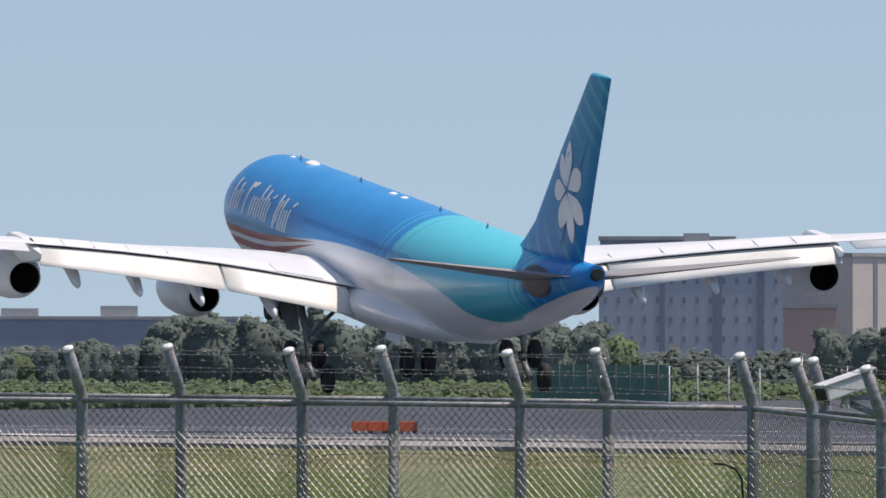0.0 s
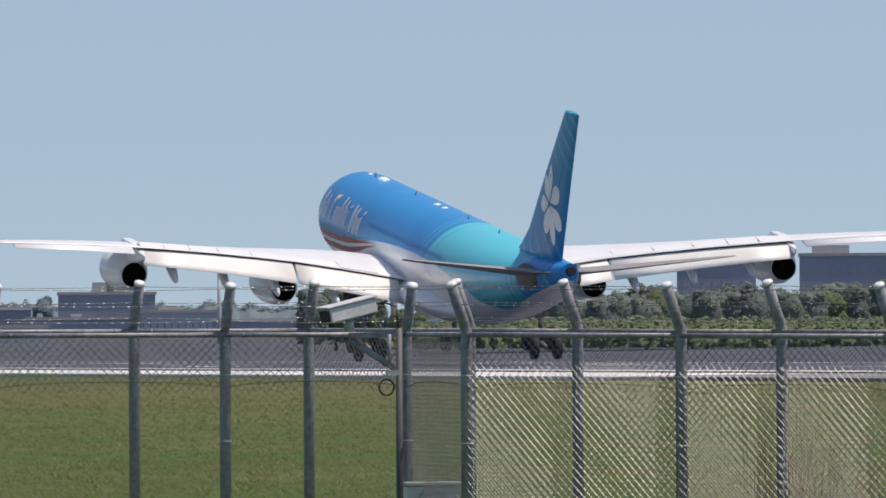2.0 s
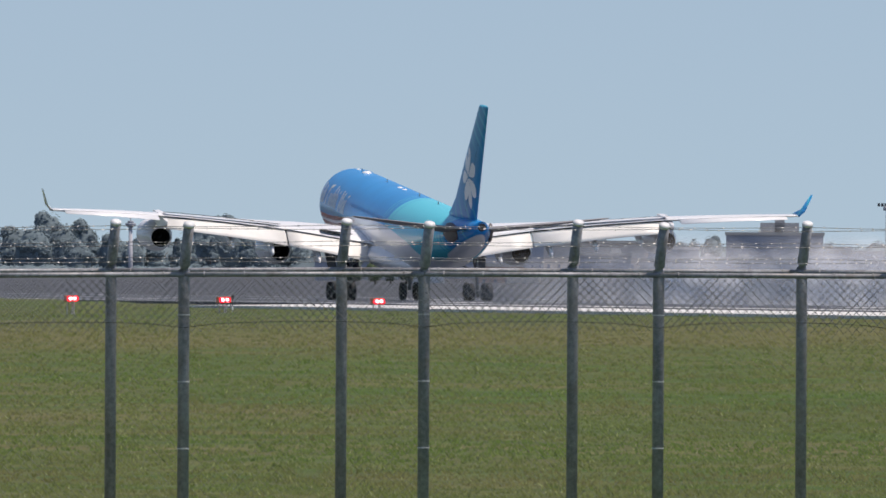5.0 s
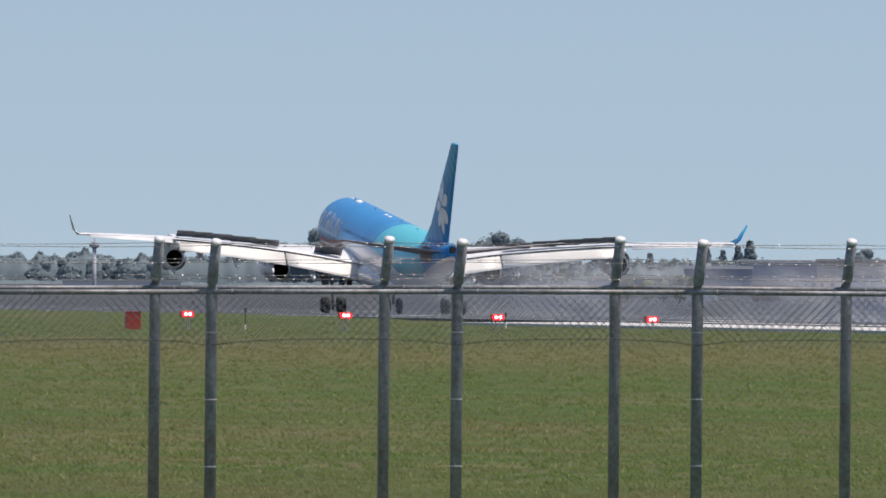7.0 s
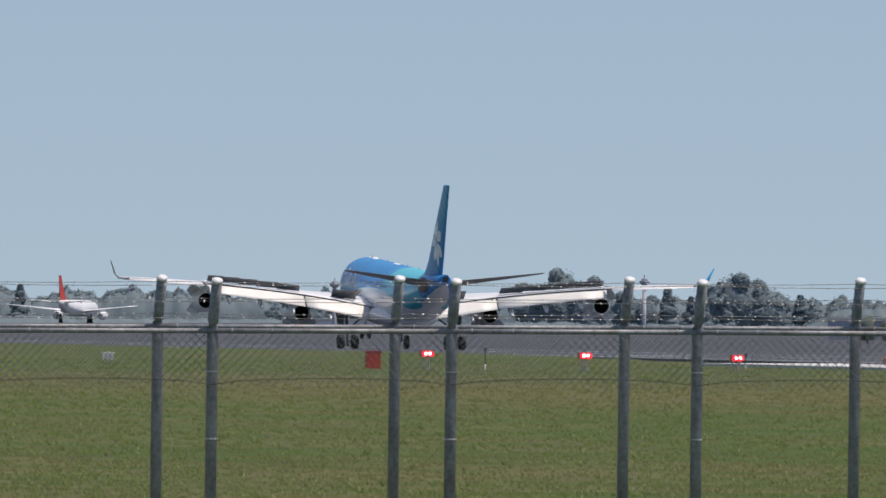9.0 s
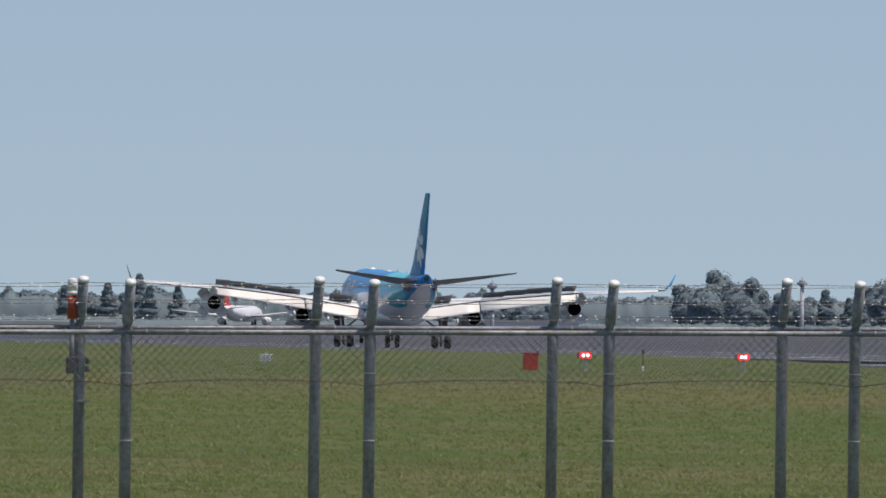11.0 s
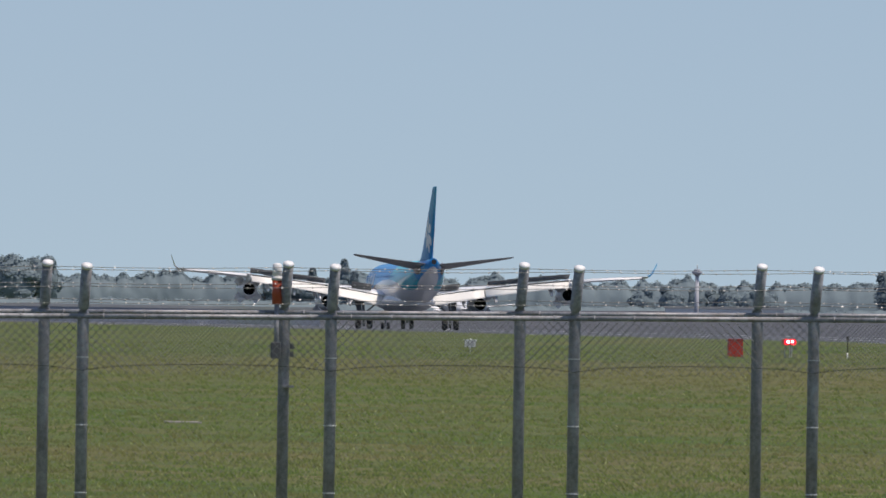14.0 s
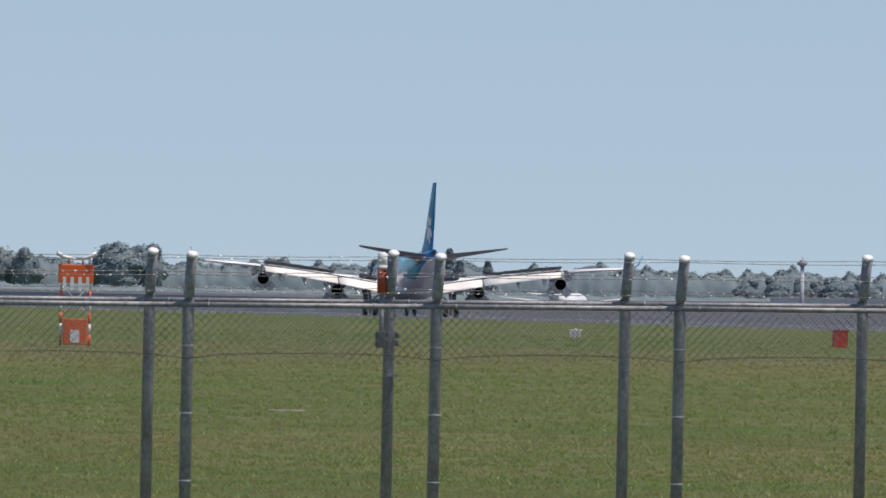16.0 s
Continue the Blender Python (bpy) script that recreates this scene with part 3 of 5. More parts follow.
def wing(side):
    xs = [1.5, 2.8, 5.0, 7.5, 9.6, 12, 15, 18, 19.9, 20.2, 23, 26, 28.2, 28.9]
    rings = []
    for x in xs:
        te = te_fixed(x)
        ch = le(x) - te
        rings.append(mirrored(foil(x, le(x), wz(x) - ch * math.sin(radians(twist(x))), ch, lerp(1.1, 0.7, (x - 6.0) / 8.0), -twist(x)), side))
    w = solid("wing", rings, WHITE, plane, "swept white wing with high-lift flaps lowered")
    # winglet
    tip = [foil(28.9, le(28.9), wz(28.9) - 0.08, le(28.9) - te_fixed(28.9), 0.8), foil(29.35, le(28.9) - 0.75, wz(28.9) + 0.32, 1.75, 0.7), foil(29.85, le(28.9) - 2.2, wz(28.9) + 1.62, 0.75, 0.6)]
    solid("winglet", [mirrored(r, side) for r in tip], FINPAINT if side > 0 else WHITE, w, "upturned winglet")
    # flaps, lowered
    for name, x0, x1, c0, c1, dz in (("inboard_flap", 2.95, 9.5, 2.35, 2.0, 30), ("outboard_flap", 9.65, 19.7, 2.0, 1.5, 30)):
        rr = []
        for k in range(5):
            x = lerp(x0, x1, k / 4)
            ch = lerp(c0, c1, k / 4)
            rr.append(mirrored(foil(x, te_fixed(x) + 0.35, wz(x) - 0.17, ch, 1.2, dz), side))
        solid(name, rr, FLAP_WHITE, w, "white trailing-edge flap, fully lowered")
        cove = []
        for k in range(3):
            x = lerp(x0, x1, k / 2)
            y, z = te_fixed(x) + 0.42, wz(x) - 0.22
            cove.append(mirrored([Vector((x, y + 0.5, z + 0.2)), Vector((x, y - 0.05, z + 0.16)), Vector((x, y - 0.05, z - 0.06)), Vector((x, y + 0.5, z - 0.12))], side))
        solid("flap_cove", cove, COVE, w, "dark gap ahead of the flap", smooth=False)
    rr = [mirrored(foil(x, te_fixed(x) + 0.15, wz(x) - 0.05, lerp(1.15, 0.75, (x - 20.3) / 8), 0.9, 12), side) for x in (20.3, 24, 28.0)]
    solid("aileron", rr, WHITE, w, "slightly drooped aileron")
    # flap track fairings
    for x, ln in ((7.1, 4.7), (10.9, 4.5), (14.2, 4.1), (17.5, 3.7)):
        y, z = te_fixed(x) + 3.0, wz(x) - 0.85
        rr = []
        for u, r in ((0, 0.06), (0.15, 0.24), (0.45, 0.34), (0.78, 0.32), (0.95, 0.20), (1.0, 0.05)):
            rr.append(mirrored(ring((x, y - ln * u, z - 1.25 * max(0, u - 0.35) * ln / 3.4), AX, AZ, r * 0.75, r * 1.25, 12), side))
        solid("flap_track_fairing", rr, WHITE, w, "white canoe fairing under the wing")
    # slats, lowered at the nose
    for a, b in ((3.6, 8.6), (10.4, 18.4), (20.2, 28.2)):
        rr = []
        for k in range(4):
            x = lerp(a, b, k / 3)
            ch = 0.12 * (le(x) - te_fixed(x)) + 0.25
            rr.append(mirrored(foil(x, le(x) + 0.35, wz(x) - (le(x) - te_fixed(x)) * math.sin(radians(twist(x))) - 0.1, ch, 1.2, -18), side))
        solid("slat", rr, BARE, w, "lowered leading-edge slat")
    # spoilers: keyed later
    made = []
    for a, b in ((4.2, 6.6), (10.0, 12.2), (12.25, 14.4), (14.45, 16.3), (16.35, 18.0), (18.05, 19.6)):
        y0, y1 = te_fixed(a) + 1.55, te_fixed(b) + 1.55
        hz0, hz1 = wz(a) + (0.25 if a < 8 else 0.19), wz(b) + (0.23 if a < 8 else 0.17)
        mid = Vector((side * (a + b) / 2, (y0 + y1) / 2, (hz0 + hz1) / 2))
        ch = 1.45 if a < 8 else 1.2
        pts = []
        for x, y, z in ((a, y0, hz0), (b, y1, hz1)):
            q = Vector((side * x, y, z)) - mid
            pts.append([q, q + Vector((0, -ch, -0.19)), q + Vector((0, -ch, -0.165)), q + Vector((0, 0, 0.03))])
        sp = solid("spoiler", pts, SPOIL, w, "spoiler panel, white above and grey beneath", smooth=False)
        sp.location = mid
        sp.data.materials.append(WHITE)
        for f in sp.data.polygons:
            f.material_index = 1 if f.normal.z > 0.5 else 0
        hinge = math.degrees(math.atan2((y1 - y0), (b - a))) * side
        made.append((sp, mid, hinge))
    return w, made


def engine(x, y_exit, z):
    e = tagged(empty("engine"), "white jet engine on an underwing pylon")
    e.parent = plane
    e.location = (x, y_exit, z)
    prof = [(5.0, 0.92), (5.05, 1.0), (4.95, 1.08), (4.4, 1.19), (3.4, 1.24), (2.4, 1.22), (1.4, 1.10), (0.5, 0.88), (0.0, 0.765), (0.0, 0.735), (0.05, 0.735), (0.1, 0.73)]
    v, f = loft([ring((0, y, 0), AX, AZ, r, r, 36) for y, r in prof], caps=False)
    obj("nacelle", v, f, WHITE, e, "white engine nacelle", smooth=True)
    v, f = loft([ring((0, y, 0), AX, AZ, r, r, 32) for y, r in ((0.06, 0.733), (1.5, 0.73), (1.49, 0.01))], caps=False)
    obj("nozzle", v, f, DARK, e, "dark jet nozzle")
    v, f = loft([ring((0, y, 0), AX, AZ, r, r, 20) for y, r in ((1.5, 0.30), (0.9, 0.24), (0.3, 0.05), (0.29, 0.01))], caps=False)
    obj("plug", v, f, DARK, e, "dark exhaust cone", smooth=True)
    v, f = loft([ring((0, y, 0), AX, AZ, r, r, 32) for y, r in ((5.0, 0.95), (4.3, 0.90), (4.29, 0.01))], caps=False)
    obj("fan", v, f, DARK, e)
    r = [[Vector((sx * w, y, zz)) for sx, zz in ((-1, z0), (1, z0), (1, z1), (-1, z1))] for y, w, z0, z1 in ((4.2, 0.08, 1.1, 1.25), (2.4, 0.24, 0.95, 1.95), (0.0, 0.26, 0.8, 1.95), (-2.0, 0.16, 1.0, 1.6), (-2.9, 0.03, 1.25, 1.45))]
    solid("pylon", r, WHITE, e, "white engine pylon", smooth=False)
    # reverser doors, keyed later; each turns about a line across its middle
    doors = []
    for a in (45, 135, 225, 315):
        pts = []
        n = 6
        for y in (2.95, 1.35):
            for rr in (1.235 if y > 2 else 1.10, 1.19 if y > 2 else 1.055):
                pts.append([Vector((rr * math.cos(radians(a + (k / n - 0.5) * 62)), y, rr * math.sin(radians(a + (k / n - 0.5) * 62)))) for k in range(n + 1)])
        mid = Vector((1.16 * math.cos(radians(a)), 2.15, 1.16 * math.sin(radians(a))))
        f0, f1, b0, b1 = pts
        rings = [[f0[k] - mid, b0[k] - mid, b1[k] - mid, f1[k] - mid] for k in range(n + 1)]
        dr = solid("reverser_door", rings, WHITE, e, "white thrust reverser door", smooth=False)
        dr.location = mid
        doors.append((dr, mid, a))
    return e, doors


def wheel(parent, c, r=0.70, w=0.42, bare=False):
    if bare:
        wnode = parent
    else:
        wnode = empty("wheel")
        wnode.parent = parent
        wnode.location = c
    o = Vector(c if bare else (0, 0, 0))
    prof = [(-w / 2, r * 0.62), (-w / 2, r * 0.86), (-w * 0.36, r * 0.97), (0, r), (w * 0.36, r * 0.97), (w / 2, r * 0.86), (w / 2, r * 0.62)]
    v, f = loft([ring(o + Vector((x, 0, 0)), AY, AZ, q, q, 28) for x, q in prof], caps=False)
    obj("tyre", v, f, RUBBER, wnode, "black rubber tyre", smooth=True)
    v, f = loft([ring(o + Vector((x, 0, 0)), AY, AZ, q, q, 20) for x, q in ((-w / 2 + 0.02, r * 0.62), (-w * 0.2, r * 0.5), (-w * 0.2, 0.02))], caps=False)
    obj("rim", v, f, HUB, wnode)
    v, f = loft([ring(o + Vector((x, 0, 0)), AY, AZ, q, q, 20) for x, q in ((w / 2 - 0.02, r * 0.62), (w * 0.2, r * 0.5), (w * 0.2, 0.02))], caps=False)
    obj("rim", v, f, HUB, wnode)


def main_gear(side):
    x = side * 5.34
    tube("gear_strut", [(x, 2.3, 3.95), (x, 0.7, 2.2), (x, 0, 0.28)], [0.18, 0.16, 0.12], GEAR, plane, "grey main landing gear leg", n=14)
    tube("side_brace", [(x - side * 2.0, 1.6, 3.4), (x, 0.5, 1.9)], 0.10, GEAR, plane, n=8)
    tube("drag_brace", [(x, 3.6, 4.0), (x, 0.5, 1.8)], 0.08, GREY_METAL, plane, n=8)
    shape("gear_door", [(x + side * 0.22, 2.1, 3.7), (x + side * 1.0, 2.5, 3.7), (x + side * 1.0, 2.44, 3.7), (x + side * 0.22, 2.04, 3.7), (x + side * 0.22, 1.0, 2.2), (x + side * 0.8, 1.3, 2.2), (x + side * 0.8, 1.24, 2.2), (x + side * 0.22, 0.94, 2.2)], BOXF, GEAR, plane, "grey landing gear door")
    bogie = tube("bogie", [(0, 1.05, 0), (0, -1.05, 0)], 0.15, GEAR, plane, "main landing gear bogie beam", n=10)
    bogie.location = (x, 0, 0.72)
    for y in (-0.99, 0.99):
        for sx in (-0.70, 0.70):
            wheel(bogie, (sx, y, 0), bare=True)
    return bogie


def centre_gear():
    tube("centre_strut", [(0, 0.2, 3.2), (0, 0, 0.8)], [0.2, 0.14], GREY_METAL, plane, "grey centre landing gear leg", n=12)
    for sx in (-0.52, 0.52):
        wheel(plane, (sx, 0, 0.73), 0.70, 0.44)
    for sx in (-1, 1):
        shape("gear_door", [(sx * 1.0, 1.4, 2.7), (sx * 1.05, 1.4, 2.7), (sx * 1.05, -1.2, 2.7), (sx * 1.0, -1.2, 2.7), (sx * 1.2, 1.4, 1.75), (sx * 1.25, 1.4, 1.75), (sx * 1.25, -1.2, 1.75), (sx * 1.2, -1.2, 1.75)], BOXF, WHITE, plane)


def nose_gear():
    tube("nose_strut", [(0, 25.9, 3.2), (0, 25.6, 0.55)], [0.16, 0.11], GREY_METAL, plane, "grey nose landing gear leg", n=12)
    for sx in (-0.36, 0.36):
        wheel(plane, (sx, 25.6, 0.53), 0.52, 0.34)


def tail():
    def fs(z, y0, y1, t):
        ch = y0 - y1
        return [Vector((tt * t * ch, y0 - u * ch, z)) for u, tt in [(q[0], q[1] * 1.0) for q in AIRFOIL[:8]] + [(q[0], -p[1]) for q, p in zip(AIRFOIL[7:0:-1], AIRFOIL[7:0:-1])]]
    rings = [fs(7.6, -16.2, -26.9, 0.9), fs(8.6, -18.3, -27.1, 0.9), fs(9.6, -19.9, -27.5, 0.9), fs(13.2, -23.6, -29.0, 0.95), fs(16.9, -27.5, -30.6, 0.9), fs(17.1, -27.8, -30.68, 0.8)]
    fin = solid("fin", rings, FINPAINT, plane, "tall blue tail fin with a white flower")
    for sx in (-1, 1):
        # rudder hinge line
        h = Heap()
        for k in range(12):
            z0, z1 = lerp(8.9, 16.9, k / 12), lerp(8.9, 16.9, (k + 1) / 12)
            def hy(z):
                return lerp(-24.7, -29.75, (z - 8.9) / 8.0)
            def hx(z):
                return sx * (lerp(0.40, 0.105, (z - 8.9) / 8.0))
            h.add([(hx(z0), hy(z0) + 0.035, z0), (hx(z0), hy(z0) - 0.035, z0), (hx(z1), hy(z1) - 0.035, z1), (hx(z1), hy(z1) + 0.035, z1)], [(0, 1, 2, 3)])
        h.done("rudder_gap", DARK, fin)
        # flower of six petals
        cy, cz = -25.5, 11.5
        for va, vu, wd in ((0.3, 2.2, 0.44), (-0.9, 1.5, 0.42), (1.6, 0.85, 0.54), (-1.5, -0.1, 0.50), (-0.8, -1.7, 0.48), (0.5, -2.3, 0.42), (1.7, -1.3, 0.52)):
            a, ln = math.atan2(vu, va), math.hypot(va, vu)
            n = 10
            pts = []
            for i in range(2 * n):
                t = i / n if i <= n else (2 * n - i) / n
                wv = wd * max(0.0, math.sin(math.pi * t ** 1.5)) ** 0.7 * (1 if i <= n else -1)
                u = 0.12 + ln * t
                yy, zz = cy - (u * math.cos(a) - wv * math.sin(a)), cz + u * math.sin(a) + wv * math.cos(a)
                # the fin's own half thickness there, a little proud
                y0, y1 = float(np.interp(zz, [8.6, 9.6, 13.2, 16.9], [-18.3, -19.9, -23.6, -27.5])), float(np.interp(zz, [8.6, 9.6, 13.2, 16.9], [-27.1, -27.5, -29.0, -30.6]))
                ch = y0 - y1
                uu = max(0.0, min(1.0, (y0 - yy) / ch))
                th = np.interp(uu, [q[0] for q in AIRFOIL[:8]], [q[1] for q in AIRFOIL[:8]]) * ch * 0.93
                pts.append((sx * (th + 0.032), yy, zz))
            mid = tuple(sum(c) / len(pts) for c in zip(*pts))
            faces = [(i, (i + 1) % len(pts), len(pts)) for i in range(len(pts))]
            obj("flower_petal", pts + [mid], faces, WHITE, fin, "white painted flower petal")
    for side in (-1, 1):
        rings = [mirrored(foil(x, y0, z - (y0 - y1) * 0.12, y0 - y1, 0.6, -7.0), side) for x, y0, y1, z in ((0.6, -21.6, -27.7, 7.75), (1.6, -22.4, -28.35, 7.85), (5.5, -25.2, -28.9, 8.30), (9.3, -27.75, -29.45, 8.75), (9.7, -28.3, -29.5, 8.80))]
        solid("tailplane", rings, TAILGREY, plane, "swept grey and white tailplane")
        solid("tailplane_fairing", [ring((side * (1.50 + 0.22 * math.cos(e)), -24.7, 7.25), (side * 0.21, 1, 0), AZ, 1.45 * math.sin(e), 0.75 * math.sin(e), 20) for e in (0.03, 0.5, 1.0, 1.57, 2.2)], PLATE, plane, "grey sealing plate at the tailplane root")


body = fuselage()
titles(body)
wing_l, spoil_l = wing(-1)
wing_r, spoil_r = wing(1)
engines = []
for s in (-1, 1):
    engines += [engine(s * 9.45, 4.15, 3.42), engine(s * 19.7, -1.4, 4.84)]
bogies = [main_gear(-1), main_gear(1)]
centre_gear()
nose_gear()
tail()


# ---- things on and by the fence ----
def near(g, up, d):
    """A place at the bearing g, so many units of the same measure above the eye's level, d away."""
    p = at(azg(g), d)
    return Vector((p.x, p.y, EYE + up * d / 24505.0))


def ax_box(name, c, u, half, mat, parent, label="", bevel=0.0):
    """A box round c, its length along u, half sizes (length, depth, height)."""
    u = Vector(u).normalized()
    s = u.cross(AZ).normalized()
    w = s.cross(u)
    a, b, h = half
    v = [c + u * (a * i) + s * (b * j) + w * (h * k) for k in (-1, 1) for i, j in ((-1, -1), (1, -1), (1, 1), (-1, 1))]
    return shape(name, v, BOXF, mat, parent, label, bevel)


def security_camera(g0, up0, g1, up1, d, label, post_g=None, foot_up=-420):
    e = empty("security_camera", near((g0 + g1) / 2, (up0 + up1) / 2, d))
    tagged(e, label, "security camera")
    o = e.location
    a, b = near(g0, up0, d) - o, near(g1, up1, d + 0.25) - o
    u = (b - a).normalized()
    ax_box("housing", (a + b) / 2, u, ((b - a).length / 2, 0.075, 0.06), LIGHT_GREY, e, "pale grey weatherproof housing", 0.012)
    ax_box("sunshield", (a + b) / 2 + Vector((0, 0, 0.072)) - u * 0.02, u, ((b - a).length / 2 + 0.02, 0.088, 0.007), LIGHT_GREY, e, "pale sunshield", 0.004)
    ax_box("front_glass", a - u * 0.012, u, (0.012, 0.055, 0.045), BLACK, e)
    tube("wiper_motor", [a + u * 0.05 + Vector((0, 0, -0.06)), a + u * 0.05 + Vector((0, 0, -0.10))], 0.022, BLACK, e)
    if post_g is not None:
        top = near(post_g, 16, d) - o
        foot = Vector((top.x, top.y, -0.95 - o.z))
        tube("pole", [foot, top + Vector((0, 0, 0.05))], 0.028, COVE, e, n=10)
        knee = (a + b) / 2 + Vector((0, 0, -0.07))
        tube("pan_head", [knee, knee + Vector((0, 0, -0.10))], [0.03, 0.05], GREY_METAL, e, n=10)
        base = Vector((knee.x, knee.y, top.z - 0.01))
        ax_box("bracket_bar", (base + top) / 2, top - base, ((top - base).length / 2, 0.02, 0.022), STEEL, e)
        tube("bracket_strut", [base + Vector((0, 0, -0.03)), top + Vector((0, 0, -0.30))], 0.025, STEEL, e, n=8)
        tube("bracket_upright", [top + Vector((-0.08, 0, 0)), top + Vector((-0.08, 0, -0.27))], 0.016, STEEL, e, n=8)
        tube("cable", [b, b + Vector((0.1, 0, 0.02)), top + Vector((-0.02, 0, 0.22)), top + Vector((0, 0, 0.0))], 0.007, BLACK, e)
        c = near(post_g - 22, -78, d - 0.06) - o
        tube("cable_coil", [c + Vector((0.062 * math.cos(k * 0.55), 0.01 * k / 12, 0.066 * math.sin(k * 0.55))) for k in range(24)], 0.007, BLACK, e, "coil of black cable", n=6)
        ax_box("junction_box", near(post_g - 12, -52, d - 0.05) - o, AX, (0.05, 0.03, 0.02), GREY_METAL, e)
    return e


security_camera(-858, 48, -777, 68, 111.2, "pale grey security camera on a steel bracket pole", -729)
security_camera(1455, 20, 1540, 50, 106.0, "pale grey security camera housing behind the fence corner", 1640)


def control_box():
    p = near(-680, 0, 112.6)
    e = empty("control_cabinet", (p.x, p.y, -0.95))
    tagged(e, "grey steel control cabinet standing behind the fence", "cabinet")
    top = EYE - 252 * 112.6 / 24505 + 0.95
    box("body", (-0.21, -0.16, 0, 0.23, 0.16, top), LIGHT_GREY, e, bevel=0.012)
    box("roof", (-0.23, -0.2, top, 0.25, 0.2, top + 0.03), GREY_METAL, e, bevel=0.006)
    box("door", (-0.10, -0.185, 0.08, 0.12, -0.165, top - 0.06), GREY_METAL, e, "darker door", 0.004)
    box("handle", (0.06, -0.205, top - 0.4, 0.08, -0.185, top - 0.28), BLACK, e)


control_box()


def fence_beacon():
    """A red and clear lamp strapped to a post of the second fence."""
    d = on_line(LEFT, azg(-3663), 1.03) - 0.08
    p = near(-3677, 0, d)
    e = empty("fence_beacon", p)
    tagged(e, "red warning beacon with clear cap clamped to a fence post", "beacon")
    s = d / 24505.0
    tube("lamp_body", [(0, 0, 22 * s), (0, 0, 68 * s)], 0.040, BEACON_RED, e, "dull red cylinder", n=16)
    tube("lens", [(0, 0, 68 * s), (0, 0, 92 * s), (0, 0, 95 * s)], [0.040, 0.038, 0.02], CAP, e, "clear white cap", n=16)
    tube("collar", [(0, 0, 64 * s), (0, 0, 71 * s)], 0.047, LIGHT_GREY, e, n=16)
    tube("conduit", [(0, 0, 22 * s), (0, 0, -70 * s)], 0.02, STEEL, e, n=8)
    for z in (-66, -52):
        box("clamp", (-0.045, -0.05, (z - 8) * s, 0.035, 0.03, (z + 7) * s), COVE, e, bevel=0.006)
        box("clamp_bolt", (0.115, -0.02, (z - 5) * s, 0.145, 0.03, (z + 5) * s), COVE, e)
    box("lower_clamp", (0.05, -0.05, -125 * s, 0.15, 0.03, -121 * s), STEEL, e)


fence_beacon()


def bent_cable():
    d = on_line(RIGHT, azg(1310)) - 0.12
    pts = [near(g, u, d) for g, u in ((1262, -103), (1285, -105), (1303, -113), (1313, -130), (1316, -165), (1318, -230), (1318, -330))]
    tagged(tube("bent_cable", pts, 0.009, BLACK, n=8), "black cable bent over beside the corner fence post", "cable")


bent_cable()


def weeds():
    rnd = random.Random(9)
    h = Heap()
    for g0, g1, n in ((-110, 60, 70), (-60, 20, 50), (60, 160, 20)):
        for i in range(n):
            g = rnd.uniform(g0, g1)
            d = rnd.uniform(118, 124)
            p = at(azg(g), d, -0.98)
            top = p + Vector((rnd.uniform(-0.25, 0.25), rnd.uniform(-0.2, 0.2), rnd.uniform(0.5, 1.75)))
            mid = p.lerp(top, 0.55) + Vector((rnd.uniform(-0.06, 0.06), 0, 0))
            h.bar(p, mid, 0.0045)
            h.bar(mid, top, 0.003)
            for k in range(3):
                q = p.lerp(top, rnd.uniform(0.4, 0.9))
                h.bar(q, q + Vector((rnd.uniform(-0.15, 0.15), 0, rnd.uniform(0.05, 0.2))), 0.0025)
    tagged(h.done("dry_weeds", plain("dry_brown_stems", (0.20, 0.13, 0.07), 0.9)), "dry brown weed stems behind the fence", "weeds", kind="stuff")


weeds()


# ---- things on the airfield ----
PAPI_Y = 786.0


def papi(x, z_lamp):
    e = empty("approach_light", (x, PAPI_Y, ground_z(x, PAPI_Y)))
    tagged(e, "orange approach slope indicator light glowing red in the grass", "airfield light", "row of approach slope lights")
    z = z_lamp - e.location.z
    box("housing", (-0.36, -0.1, z - 0.16, 0.36, 0.9, z + 0.18), ORANGE, e, bevel=0.03)
    for sx in (-0.17, 0.17):
        tube("lamp", [(sx, -0.1, z), (sx, -0.16, z)], 0.175, LAMP_RED, e, "glowing red lens", n=18)
    for sx in (-0.12, 0.12):
        tube("lamp_glass", [(sx, -0.16, z + 0.01), (sx, -0.18, z + 0.01)], 0.10, LAMP_CORE, e, "bright lamp core", n=14)
    for sx, sy in ((0, 0.05), (-0.2, 0.7), (0.2, 0.7)):
        tube("leg", [(sx, sy, -0.1), (sx, sy, z - 0.15)], 0.035, LIGHT_GREY, e, n=8)
    box("base_plate", (-0.25, -0.1, -0.1, 0.25, 0.8, 0.03), CONCRETE, e)


for azp, el in ((9.58, -0.076), (8.942, -0.073), (8.312, -0.071), (7.658, -0.071)):
    papi(PAPI_Y * math.tan(radians(azp)), EYE + PAPI_Y / math.cos(radians(azp)) * math.tan(radians(el)))


